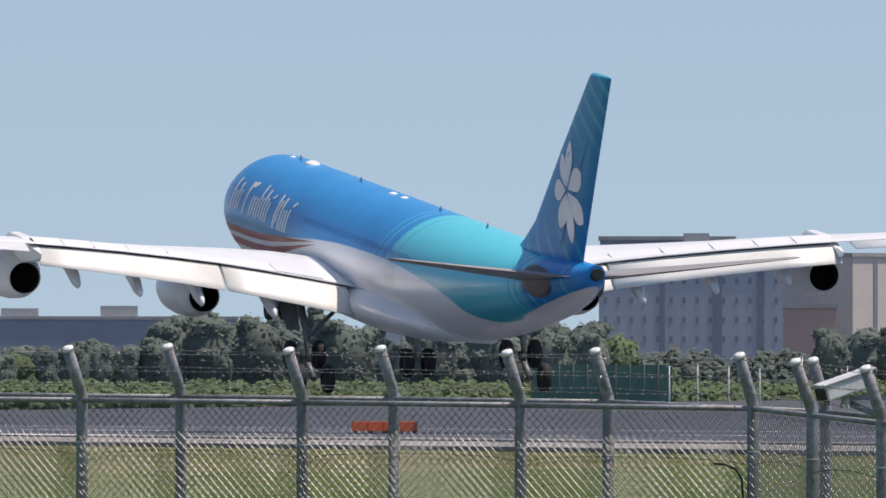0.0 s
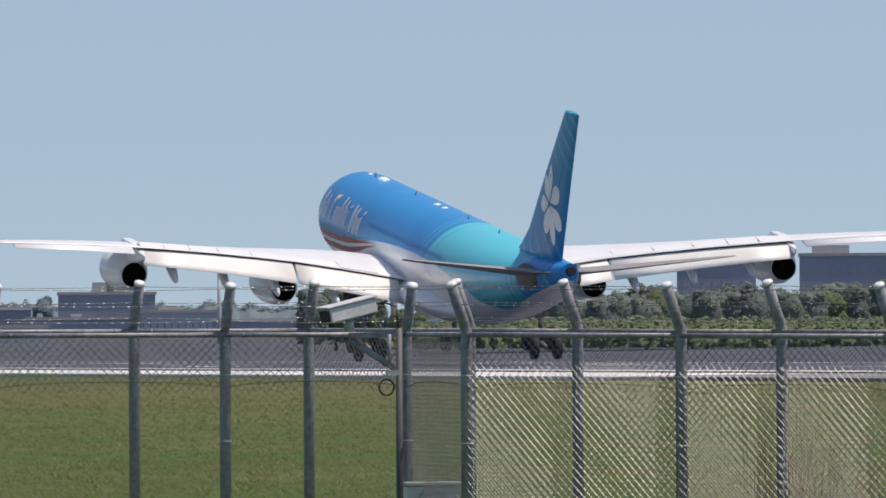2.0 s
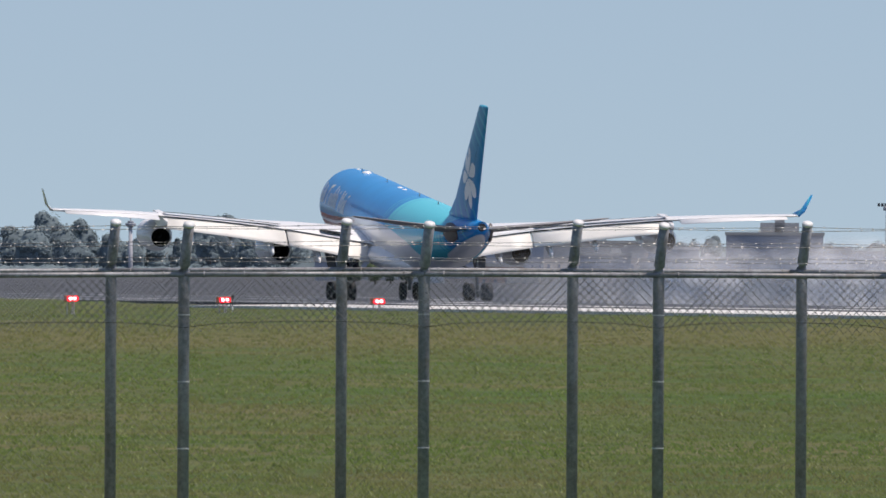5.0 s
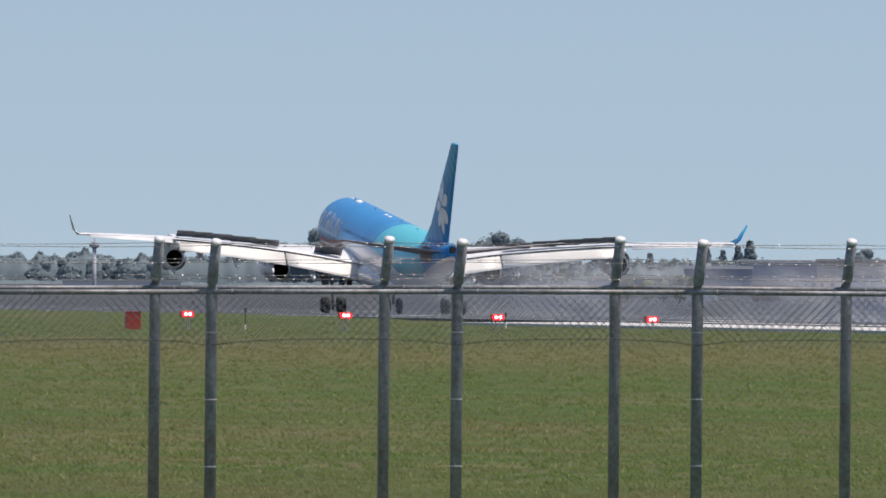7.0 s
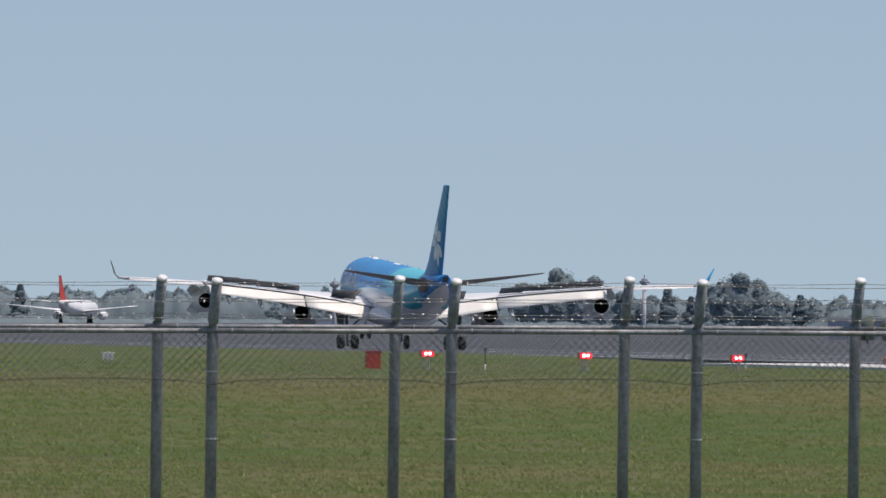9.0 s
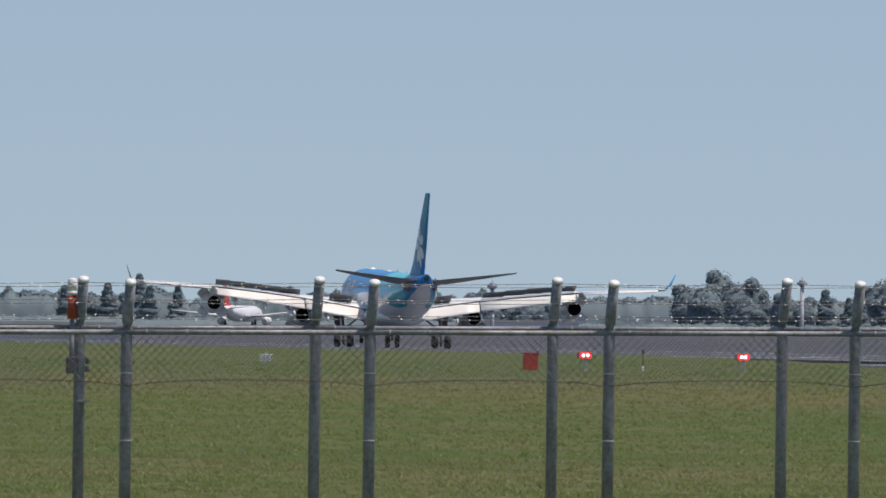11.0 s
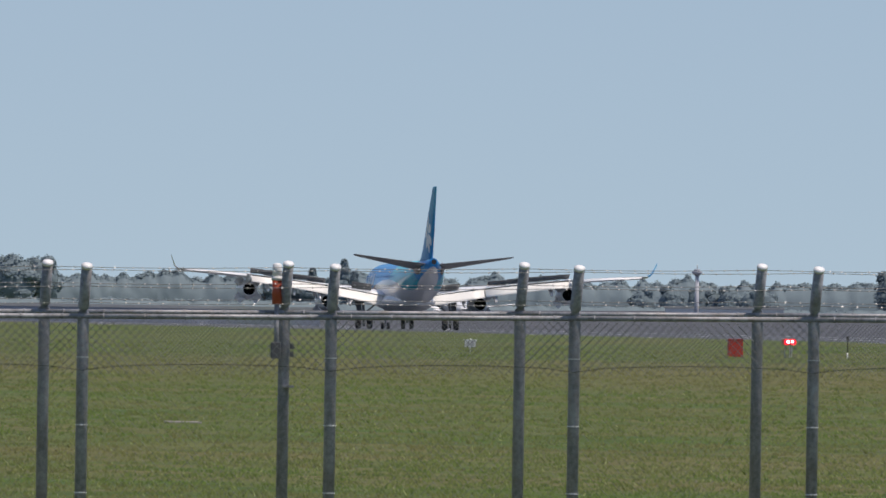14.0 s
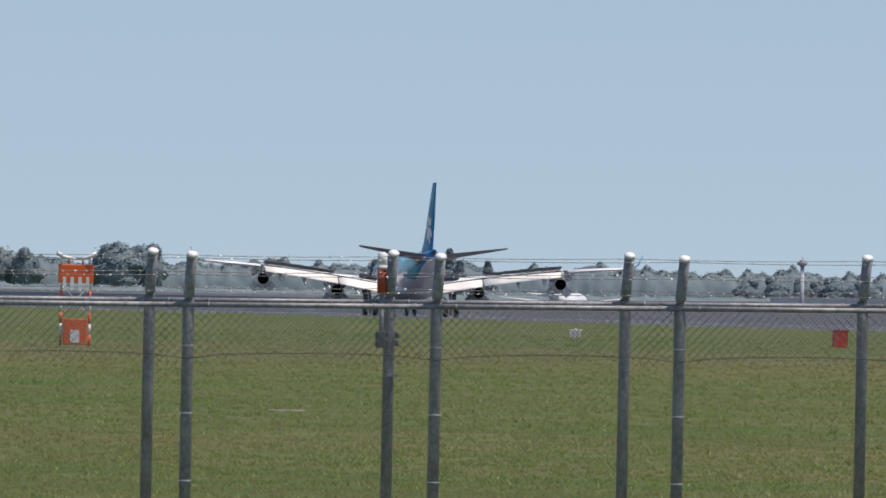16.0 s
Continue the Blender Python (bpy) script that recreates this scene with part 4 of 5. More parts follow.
def marker_box():
    x = PAPI_Y * math.tan(radians(7.432))
    e = empty("marker_box", (x, PAPI_Y, ground_z(x, PAPI_Y)))
    tagged(e, "plain orange-red equipment box standing in the grass", "equipment box")
    z = EYE - 28 * PAPI_Y / 24505 - e.location.z
    box("body", (-0.42, -0.3, 0.02, 0.42, 0.3, z), RED, e, bevel=0.02)
    box("lid", (-0.44, -0.32, z, 0.44, 0.32, z + 0.04), RED, e, bevel=0.01)
    for sx in (-0.4, 0.4):
        box("foot", (sx - 0.04, -0.2, -0.2, sx + 0.04, 0.2, 0.03), GREY_METAL, e)


marker_box()


def sign_post():
    p = at(6.336, 800)
    e = empty("sign_post", (p.x, p.y, ground_z(p.x, p.y)))
    tagged(e, "small grey and white sign on a thin post", "sign")
    z = EYE - 42 * 800 / 24505 - e.location.z
    tube("post", [(0, 0, -0.1), (0, 0, z + 0.3)], 0.03, LIGHT_GREY, e)
    box("plate", (-0.33, -0.05, z - 0.2, 0.33, -0.02, z + 0.22), LIGHT_GREY, e, "pale plate", 0.01)
    for q in (-0.12, 0.12):
        box("panel", (q - 0.06, -0.06, z - 0.12, q + 0.06, -0.05, z + 0.12), GREY_METAL, e, "darker panel")
    tube("crossbar", [(-0.4, -0.03, z + 0.2), (0.4, -0.03, z + 0.2)], 0.025, CAP, e)


sign_post()


def stake(g, d, h):
    p = at(azg(g), d)
    e = empty("marker_stake", (p.x, p.y, ground_z(p.x, p.y)))
    tagged(e, "thin dark marker stake with a white foot in the grass", "stake", "marker stakes")
    tube("white_foot", [(0, 0, -0.1), (0, 0, 0.35)], 0.05, CAP, e)
    tube("rod", [(0, 0, 0.35), (0, 0, h)], 0.03, BLACK, e)
    box("tip", (-0.07, -0.02, h - 0.15, 0.07, 0.02, h + 0.1), BLACK, e)


for g, d, h in ((-2666, 790, 1.2), (-2205, 805, 0.9), (-2005, 790, 0.8)):
    stake(g, d, h)


def antenna_stand():
    """Red and white two-legged equipment stand."""
    p = at(azg(-4219), 598)
    e = empty("equipment_stand", (p.x, p.y, ground_z(p.x, p.y)))
    tagged(e, "red and white steel equipment stand with orange panels on the airfield", "equipment stand")
    s = 598 / 24505.0
    g0 = e.location.z

    def zz(up):
        return EYE + up * s - g0
    for sx in (-0.62, 0.62):
        for k in range(8):
            a, b = lerp(zz(-82), zz(76), k / 8), lerp(zz(-82), zz(76), (k + 1) / 8)
            tube("leg_section", [(sx, 0, a), (sx, 0, b)], 0.06, (ORANGE, CAP)[k % 2], e, "red" if k % 2 == 0 else "white", n=8)
    box("lower_panel", (-0.50, -0.25, zz(-80), 0.50, 0.1, zz(-34)), ORANGE, e, "orange cabinet", 0.03)
    box("notice", (-0.22, -0.28, zz(-76), 0.18, -0.255, zz(-54)), CAP, e, "white plate")
    box("upper_panel", (-0.75, -0.15, zz(30), 0.75, 0.1, zz(62)), ORANGE, e, "orange panel", 0.03)
    for q in (-0.5, -0.17, 0.17, 0.5):
        box("stripe", (q - 0.07, -0.17, zz(15), q + 0.07, -0.155, zz(40)), CAP, e, "white stripe")
    for sx in (-1, 1):
        tube("horn", [(0, 0, zz(72)), (sx * 0.45, -0.1, zz(74)), (sx * 0.85, -0.2, zz(82))], [0.05, 0.08, 0.10], CAP, e, "white curved horn", n=8)
        tube("cross_brace", [(-0.62 * sx, 0, zz(-30)), (0.62 * sx, 0, zz(28))], 0.03, CAP, e)
    for q in (-0.3, 0.3):
        tube("mast", [(q, 0, zz(62)), (q, 0, zz(76))], 0.04, ORANGE, e)


antenna_stand()


RECESS_SLAB = plain("dirty_pale_concrete", (0.27, 0.26, 0.24), 0.9, 0, 0.3, 2.0)


def slab():
    p = at(azg(-3841), 281)
    z = ground_z(p.x, p.y)
    tagged(box("manhole_slab", (p.x - 0.34, p.y - 0.7, z - 0.1, p.x + 0.34, p.y + 0.7, z + 0.03), RECESS_SLAB, bevel=0.02), "pale concrete slab lying in the grass", "slab")


slab()


def orange_boards():
    for g in (640, 668, 696, 722):
        p = at(azg(g), 640)
        e = empty("barrier_board", (p.x, p.y, 0.0))
        tagged(e, "low orange barrier board on the far runway shoulder", "barrier", "orange barrier boards")
        box("board", (-0.46, -0.04, 0.10, 0.46, 0.04, 0.56), ORANGE, e, bevel=0.02)
        for sx in (-0.3, 0.3):
            box("foot", (sx - 0.05, -0.2, 0, sx + 0.05, 0.2, 0.13), BLACK, e)


orange_boards()


# ---- beyond the runway: rising apron, buildings, masts, trees, a waiting airliner ----
def far_z(x, y):
    z = lerp(-0.4, 2.5, (x - 222) / 198.0) + lerp(0, 0.9, (x - 420) / 980.0)
    return z + (max(0.0, min(y, 3390) - 2300) * 0.0016 - lerp(0, 4.2, (y - 3390) / 140.0)) * smooth(222, 300, x)


XS, YS = (222, 250, 300, 360, 420, 700, 1400), (-600, 2300, 3390, 3530, 4700)
v = [(x, y, far_z(x, y)) for y in YS for x in XS]
tagged(obj("far_apron", v, [(j * 7 + i, j * 7 + i + 1, j * 7 + i + 8, j * 7 + i + 7) for j in range(4) for i in range(6)], APRON), "gently rising pale grey pavement beyond the runway", "apron", kind="structure")


def far(g, d, up=0.0):
    p = at(azg(g), d)
    return Vector((p.x, p.y, EYE + up * d / 24505.0))


def building(g0, g1, top, d, mat, label, depth=18.0, rows=0, cols=0, roofs=(), foot=-2.0, stripes=(), roof=None, turn=0.0):
    s = d / 24505.0
    mid = far((g0 + g1) / 2, d)
    e = empty("building", (mid.x, mid.y, foot), radians(turn) - radians(azg((g0 + g1) / 2)))
    tagged(e, label, "building")
    w, h = (g1 - g0) * s / 2, EYE + top * s - foot
    box("wall", (-w, 0, 0, w, depth, h), mat, e)
    box("roof_edge", (-w - 0.2, -0.2, h, w + 0.2, depth + 0.2, h + 0.5), roof or CONCRETE, e)
    for a, b, t in roofs:
        box("roof_house", (lerp(-w, w, a), 2, h + 0.5, lerp(-w, w, b), depth * 0.6, h + 0.5 + t), GREY_METAL, e)
    for a, b in stripes:
        box("wall_recess", (lerp(-w, w, a), -0.06, 0, lerp(-w, w, b), 0.0, h * 0.97), RECESS, e, "darker vertical wall strip")
    for r in range(rows):
        for c in range(cols):
            x, z = lerp(-w, w, (c + 0.5) / cols), lerp(h * 0.35, h * 0.88, (r + 0.5) / rows)
            ww = min(0.6, w / cols * 0.5)
            box("window", (x - ww / 2, -0.03, z - 0.38, x + ww / 2, 0.02, z + 0.38), WINDOW_FAR, e)
    return e


# distance haze is mixed into the far glass, recess and grey wall colours
WINDOW_FAR = plain("haze_greyed_window_glass", (0.27, 0.28, 0.33), 0.2, 0, 0.25)
RECESS = plain("hazy_grey_wall_recess", (0.27, 0.28, 0.33), 0.7)
CLAD = plain("hazy_grey_blue_cladding", (0.46, 0.47, 0.51), 0.7, 0, 0.10, 0.2)
CLAD_DARK = plain("hazy_grey_cladding", (0.31, 0.335, 0.39), 0.7, 0, 0.15, 0.2)
CLAD_TAN = plain("tan_cladding", (0.74, 0.64, 0.56), 0.7, 0, 0.10, 0.2)
CLAD_PINK = plain("reddish_cladding", (0.58, 0.39, 0.32), 0.7, 0, 0.10, 0.2)
CLAD_WHITE = plain("white_cladding", (0.62, 0.62, 0.62), 0.7, 0, 0.12, 0.3)

building(1060, 1385, 276, 1700, CLAD, "large windowed grey cargo building behind the trees", 30, 5, 14, ((0.46, 0.60, 1.5),), stripes=((0.33, 0.36), (0.62, 0.67), (0.86, 0.9)))
building(1062, 1300, 292, 1735, CLAD_DARK, "dark grey upper block of the cargo building", 10)
building(1388, 1480, 172, 1650, CLAD_PINK, "low reddish building beside the cargo building", 15, 1, 4)
building(1482, 1900, 262, 1750, CLAD_TAN, "tall tan warehouse with plain walls", 20, 0, 0, stripes=((0.1, 0.12),), turn=30.0)
building(-20, 420, 150, 2100, CLAD_DARK, "long dark grey hangar with rooftop machinery", 30, 0, 0, ((0.05, 0.2, 1.2), (0.45, 0.6, 1.6), (0.8, 0.9, 1.0)))
building(-237, -97, 150, 2100, CLAD_DARK, "dark grey terminal block with roof plant", 20, 2, 8, ((0.3, 0.7, 1.6),))
building(-1332, -1160, 88, 2300, CLAD_DARK, "grey-blue control building with rooftop antennas", 20, 1, 8, ((0.35, 0.75, 1.6), (0.5, 0.6, 3.0)))
building(-1655, -1470, 72, 2300, CLAD_TAN, "low brownish airport building", 16, 1, 10)
building(-2060, -1900, 38, 2250, CLAD_DARK, "low dark grey terminal wing", 16, 1, 12)
building(-1890, -1770, 58, 2300, CLAD_DARK, "low dark hall with a white roof", 16, 0, 0, ((0.2, 0.4, 0.5),), roof=CLAD_WHITE)
building(-1790, -1600, 70, 2360, CLAD, "grey hall with a bright white roof", 16, 1, 14, roof=CLAD_WHITE)
building(-1590, -1500, 50, 2260, CLAD_DARK, "dark grey block beside the white-roofed hall", 16, 2, 7, ((0.6, 0.8, 0.8),))
building(-1500, -1380, 62, 2340, CLAD_DARK, "long grey shed with a white roof", 16, 0, 0, roof=CLAD_WHITE)
building(-1390, -1190, 44, 2240, CLAD_DARK, "low grey airport terminal wing", 16, 1, 16, ((0.1, 0.15, 0.6), (0.4, 0.5, 0.5)))
building(-1200, -1050, 56, 2300, CLAD, "pale grey airport terminal block", 16, 2, 12, ((0.3, 0.6, 0.7),))
building(-1060, -900, 40, 2220, CLAD_DARK, "low grey service wing", 16, 1, 12, roof=CLAD_WHITE)
building(-1770, -1690, 30, 2000, CLAD_PINK, "small pinkish service building", 8, 1, 4)
building(-1720, -1660, 22, 1960, CLAD_TAN, "small tan service hut", 8, 1, 3)
building(-1440, -1350, 30, 2000, CLAD_WHITE, "small white service building", 8, 1, 6)
building(-1890, -1830, 24, 2000, CLAD_WHITE, "low white service shed", 8, 0, 0)
building(-2990, -2780, 26, 3200, CLAD_WHITE, "far low white industrial shed", 14, 1, 12)
building(-4600, -3600, 12, 2300, CLAD_DARK, "long low grey service wall in the distance", 4)


def control_tower():
    e = empty("control_tower", far(-527, 1900), -radians(azg(-527)))
    e.location.z = -2.0
    tagged(e, "dark grey office tower with a wider flat top", "tower")
    s = 1900 / 24505.0
    w = 25 * s

    def zz(up):
        return EYE + up * s + 2.0
    box("shaft", (-w * 0.88, 0, 0, w * 0.88, 5, zz(140)), CLAD_DARK, e)
    box("cab", (-w * 0.95, -0.2, zz(140), w, 5.2, zz(150)), GLASS_DARK, e, "glazed band")
    box("crown", (-w * 1.15, -0.4, zz(150), w * 1.1, 5.4, zz(164)), CLAD_DARK, e)
    box("roof_edge", (-w * 1.05, -0.3, zz(164), w * 1.0, 5.2, zz(171)), CLAD, e)
    for r in range(10):
        box("window_band", (-w * 0.8, -0.05, zz(8 + r * 13), w * 0.8, 0.0, zz(13 + r * 13)), GLASS_DARK, e)


control_tower()


def mast(g, top, d, kind, label):
    e = empty("mast", far(g, d), -radians(azg(g)))
    e.location.z = -2.0
    tagged(e, label, "mast")
    s = d / 24505.0
    h = EYE + top * s + 2.0
    if kind == "thin":
        tube("pole", [(0, 0, 0), (0, 0, h)], [0.09, 0.06], GREY_METAL, e, n=8)
        box("bracket", (-0.25, -0.05, h - 0.1, 0.25, 0.05, h), GREY_METAL, e)
    elif kind == "pole":
        tube("pole", [(0, 0, 0), (0, 0, h)], [0.42, 0.34], GREY_METAL, e, n=10)
        tube("head", [(0, 0, h - 1.6), (0, 0, h - 0.1)], 0.55, BLACK, e, n=8)
        tube("rod", [(0.5, 0, h - 1), (0.5, 0, h + 2.2)], 0.06, GREY_METAL, e)
    elif kind == "lamps":
        tube("pole", [(0, 0, 0), (0, 0, h)], [0.3, 0.2], GREY_METAL, e, n=10)
        tube("ring", [(0, 0, h - 0.5), (0, 0, h)], 0.55, GREY_METAL, e, n=10)
        for k in range(6):
            x = (k - 2.5) * 0.42
            box("floodlight", (x - 0.16, -0.3, h, x + 0.16, 0.1, h + 0.4), COVE, e)
    else:
        tube("shaft", [(0, 0, 0), (0, 0, h - 1.0)], [0.55, 0.40], CLAD, e, n=12)
        tube("platform", [(0, 0, h - 1.5), (0, 0, h - 0.9), (0, 0, h - 0.5)], [0.45, 1.15, 1.15], CLAD_DARK, e, n=14)
        tube("cabin", [(0, 0, h - 0.5), (0, 0, h)], [0.7, 0.6], CLAD_DARK, e, n=12)
        tube("antenna", [(0, 0, h), (0, 0, h + 0.9)], 0.10, GREY_METAL, e)


mast(-738, 182, 1500, "pole", "tall dark pole with an aerial at its top")
mast(-1047, 140, 1700, "lamps", "floodlight mast with a row of lamps")
mast(-638, 140, 1700, "lamps", "floodlight mast with a row of lamps")
mast(-2386, 108, 3000, "tower", "far grey lattice-topped mast above the trees")
mast(-2934, 96, 3000, "tower", "far slim grey tower with a platform above the trees")
for g in (1185, 1235, 1290, 1345, 1420, 1500, 1580):
    mast(g, 62 + (g % 7) * 4, 1150, "thin", "thin grey pole beyond the runway")


def safety_net():
    h = 70 * 1180 / 24505.0
    a, b = far(940, 1180), far(1190, 1180)
    e = empty("net_fence", (a.x, a.y, 0.0))
    tagged(e, "green netting fence on posts below the trees", "fence")
    d = Vector((b.x - a.x, b.y - a.y, 0))
    n = 10
    for k in range(n):
        p, q = d * (k / n), d * ((k + 1) / n)
        w = Vector((0, 0.02, 0))
        obj("net_panel", [p + AZ * 0.6, q + AZ * 0.6, q + AZ * (h + 1.4), p + AZ * (h + 1.4), p + w + AZ * 0.6, q + w + AZ * 0.6, q + w + AZ * (h + 1.4), p + w + AZ * (h + 1.4)], BOXF, NET, e, "green net panel")
        tube("post", [p + Vector((0, -0.06, 0)), p + Vector((0, -0.06, h + 1.5))], 0.04, COVE, e, n=6)


safety_net()



def leaf(h, rnd, p, s, out):
    """One spray of leaves at p, roughly square to the way out of the crown."""
    n = (out.normalized() + Vector((rnd.gauss(0, 0.45), rnd.gauss(0, 0.45), rnd.gauss(0.5, 0.45)))).normalized()
    u = n.cross(Vector((rnd.gauss(0, 1), rnd.gauss(0, 1), rnd.gauss(0, 1)))).normalized() * s
    w = n.cross(u) * rnd.uniform(0.6, 1.0)
    h.add([p - u, p - w * 0.8 + n * s * 0.2, p + u * 0.9, p + w - n * s * 0.2], [(0, 1, 2), (0, 2, 3)])


def bough(h, rnd, c, r, n, size):
    """A rounded, uneven mass of foliage with sprays of leaves all over it."""
    c, r = Vector(c), Vector(r)
    shift = Vector((rnd.uniform(0, 50), rnd.uniform(0, 50), rnd.uniform(0, 50)))

    def skin(d):
        k = 0.86 + 0.22 * noise.noise(d * 1.6 + shift) + 0.10 * noise.noise(d * 4.0 + shift)
        return c + Vector((d.x * r.x, d.y * r.y, d.z * r.z)) * k
    rings = []
    for a in range(8):
        th = math.pi * (a + 0.05) / 7.1
        rings.append([skin(Vector((math.sin(th) * math.cos(2 * math.pi * b / 11), math.sin(th) * math.sin(2 * math.pi * b / 11), math.cos(th)))) for b in range(11)])
    v, f = loft(rings[::-1], caps=False)
    h.add(v, f)
    for i in range(n):
        d = Vector((rnd.gauss(0, 1), rnd.gauss(0, 1), rnd.gauss(0, 1))).normalized()
        p = skin(d)
        leaf(h, rnd, c + (p - c) * rnd.uniform(0.97, 1.12), size * rnd.uniform(0.5, 1.2), d)


def tree(seed, mat, conifer=False, leaves=1.0, spray=0.26):
    """A tree 10 m high."""
    rnd = random.Random(seed)
    e = empty("tree")
    tube("trunk", [(0, 0, -0.3), (0.1, 0, 2.5), (0, 0.1, 6.0)], [0.28, 0.2, 0.08], BARK, e, n=7)
    for k in range(5):
        a = rnd.uniform(0, 6.28)
        z = rnd.uniform(1.6, 3.5)
        tube("limb", [(0, 0, z), (1.1 * math.cos(a), 1.1 * math.sin(a), z + 1.2), (1.9 * math.cos(a), 1.9 * math.sin(a), z + 2.6)], [0.12, 0.08, 0.03], BARK, e, n=5)
    h = Heap()
    if conifer:
        for k in range(8):
            z = 1.6 + k * 1.0
            r = 2.2 * (1 - k / 8.6) + 0.2
            a = rnd.uniform(0, 6.28)
            bough(h, rnd, (0.25 * r * math.cos(a), 0.25 * r * math.sin(a), z), (r, r, 0.95), int(160 * leaves), spray)
    else:
        bough(h, rnd, (0, 0, 4.9), (2.7, 2.7, 4.3), int(300 * leaves), spray)
        for k in range(13):
            a, z = k * 2.4 + rnd.uniform(-0.4, 0.4), rnd.uniform(1.9, 8.2)
            q = math.sqrt(max(0.1, 1.0 - ((z - 4.6) / 4.6) ** 2))
            r = rnd.uniform(1.0, 1.7) * q
            bough(h, rnd, (r * math.cos(a), r * math.sin(a), z), (rnd.uniform(1.0, 1.7), rnd.uniform(1.0, 1.7), rnd.uniform(0.9, 1.4)), int(120 * leaves), spray)
    h.done("crown", mat, e, smooth=True)
    return e


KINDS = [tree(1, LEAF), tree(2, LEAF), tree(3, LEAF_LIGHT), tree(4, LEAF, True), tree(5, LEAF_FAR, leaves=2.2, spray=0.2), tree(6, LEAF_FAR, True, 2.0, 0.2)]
for i, k in enumerate(KINDS):
    tagged(k, ("dark green broadleaf tree with an uneven crown", "dark green broadleaf tree with an uneven crown", "light green leafy roadside tree", "dark green pointed conifer tree", "far broadleaf tree in haze-tinted blue-green", "far pointed conifer in haze-tinted blue-green")[i], "tree", "trees beyond the airfield")


def plant(kind, g, d, top, foot, wide, rnd):
    p = far(g, d)
    foot = max(far_z(p.x, p.y), -0.3)
    h = EYE + top * d / 24505.0 - foot
    t = copy_thing(KINDS[kind], pose(p.x, p.y, foot, 0, 0, rnd.uniform(0, 360)))
    s = h / 9.6
    t.scale = (s * wide, s * wide, s)


def forest():
    rnd = random.Random(12)
    rows = [  # bearing from, to, top, distance, foot, kinds, spacing
        (300, 580, 172, 1450, 1.5, (0, 1), 48), (560, 1060, 178, 1400, 1.5, (0, 1, 3), 45), (900, 1130, 150, 1300, 1.2, (0, 2, 1), 40), (1130, 1300, 80, 1300, 1.2, (2, 0), 45),
        (1470, 1800, 165, 1300, 1.0, (0, 1), 60), (330, 560, 178, 1600, 1.5, (0, 1), 60), (40, 300, 122, 1350, 1.0, (0, 1), 45), (-490, 40, 100, 1300, 1.0, (0, 1, 0, 2), 42),
        (-880, -740, 118, 1350, 1.0, (2, 2, 0), 38), (-730, -560, 72, 1350, 1.0, (2,), 40), (-2480, -2235, 90, 4150, 2.0, (4, 5, 4), 34),
        (-2585, -2455, 126, 4200, 2.0, (4,), 34), (-2275, -2140, 126, 4200, 2.0, (4,), 34), (-4160, -4080, 106, 4200, 2.0, (4,), 24), (-4500, -4290, 98, 4200, 2.0, (4,), 34),
        (-3690, -3480, 86, 4200, 2.0, (5, 4), 45), (-2900, -2800, 68, 4200, 2.0, (4,), 34), (-2110, -1950, 88, 4200, 2.0, (4, 5), 45), (-1850, -1760, 108, 2680, 2.0, (5,), 22), (-1990, -1850, 50, 1950, 1.0, (2, 0), 30), (-1600, -1540, 98, 2680, 2.0, (4,), 30), (-1480, -1180, 92, 2680, 2.0, (4, 5), 55), (-3030, -2900, 76, 4200, 2.0, (4,), 45)]
    for g0, g1, top, d, foot, kinds, step in rows:
        g = g0
        while g < g1:
            dome = 0.80 + 0.22 * math.sin(math.pi * (g - g0) / (g1 - g0)) if top > 120 and d > 3000 else 1.0
            plant(rnd.choice(kinds), g, d + rnd.uniform(-40, 40), top * dome * rnd.uniform(0.84, 1.04), foot, rnd.uniform(0.9, 1.3), rnd)
            g += step * rnd.uniform(0.6, 1.3)
    for i, k in enumerate(KINDS):  # the first of each kind stands among the rest
        g, d, top = ((480, 1480, 128), (700, 1380, 130), (-800, 1330, 115), (820, 1420, 150), (-4120, 4220, 104), (-3560, 4220, 106))[i]
        p = far(g, d)
        z = far_z(p.x, p.y)
        k.location = (p.x, p.y, z)
        s = (EYE + top * d / 24505.0 - z) / 9.6
        k.scale = (s, s, s)


forest()


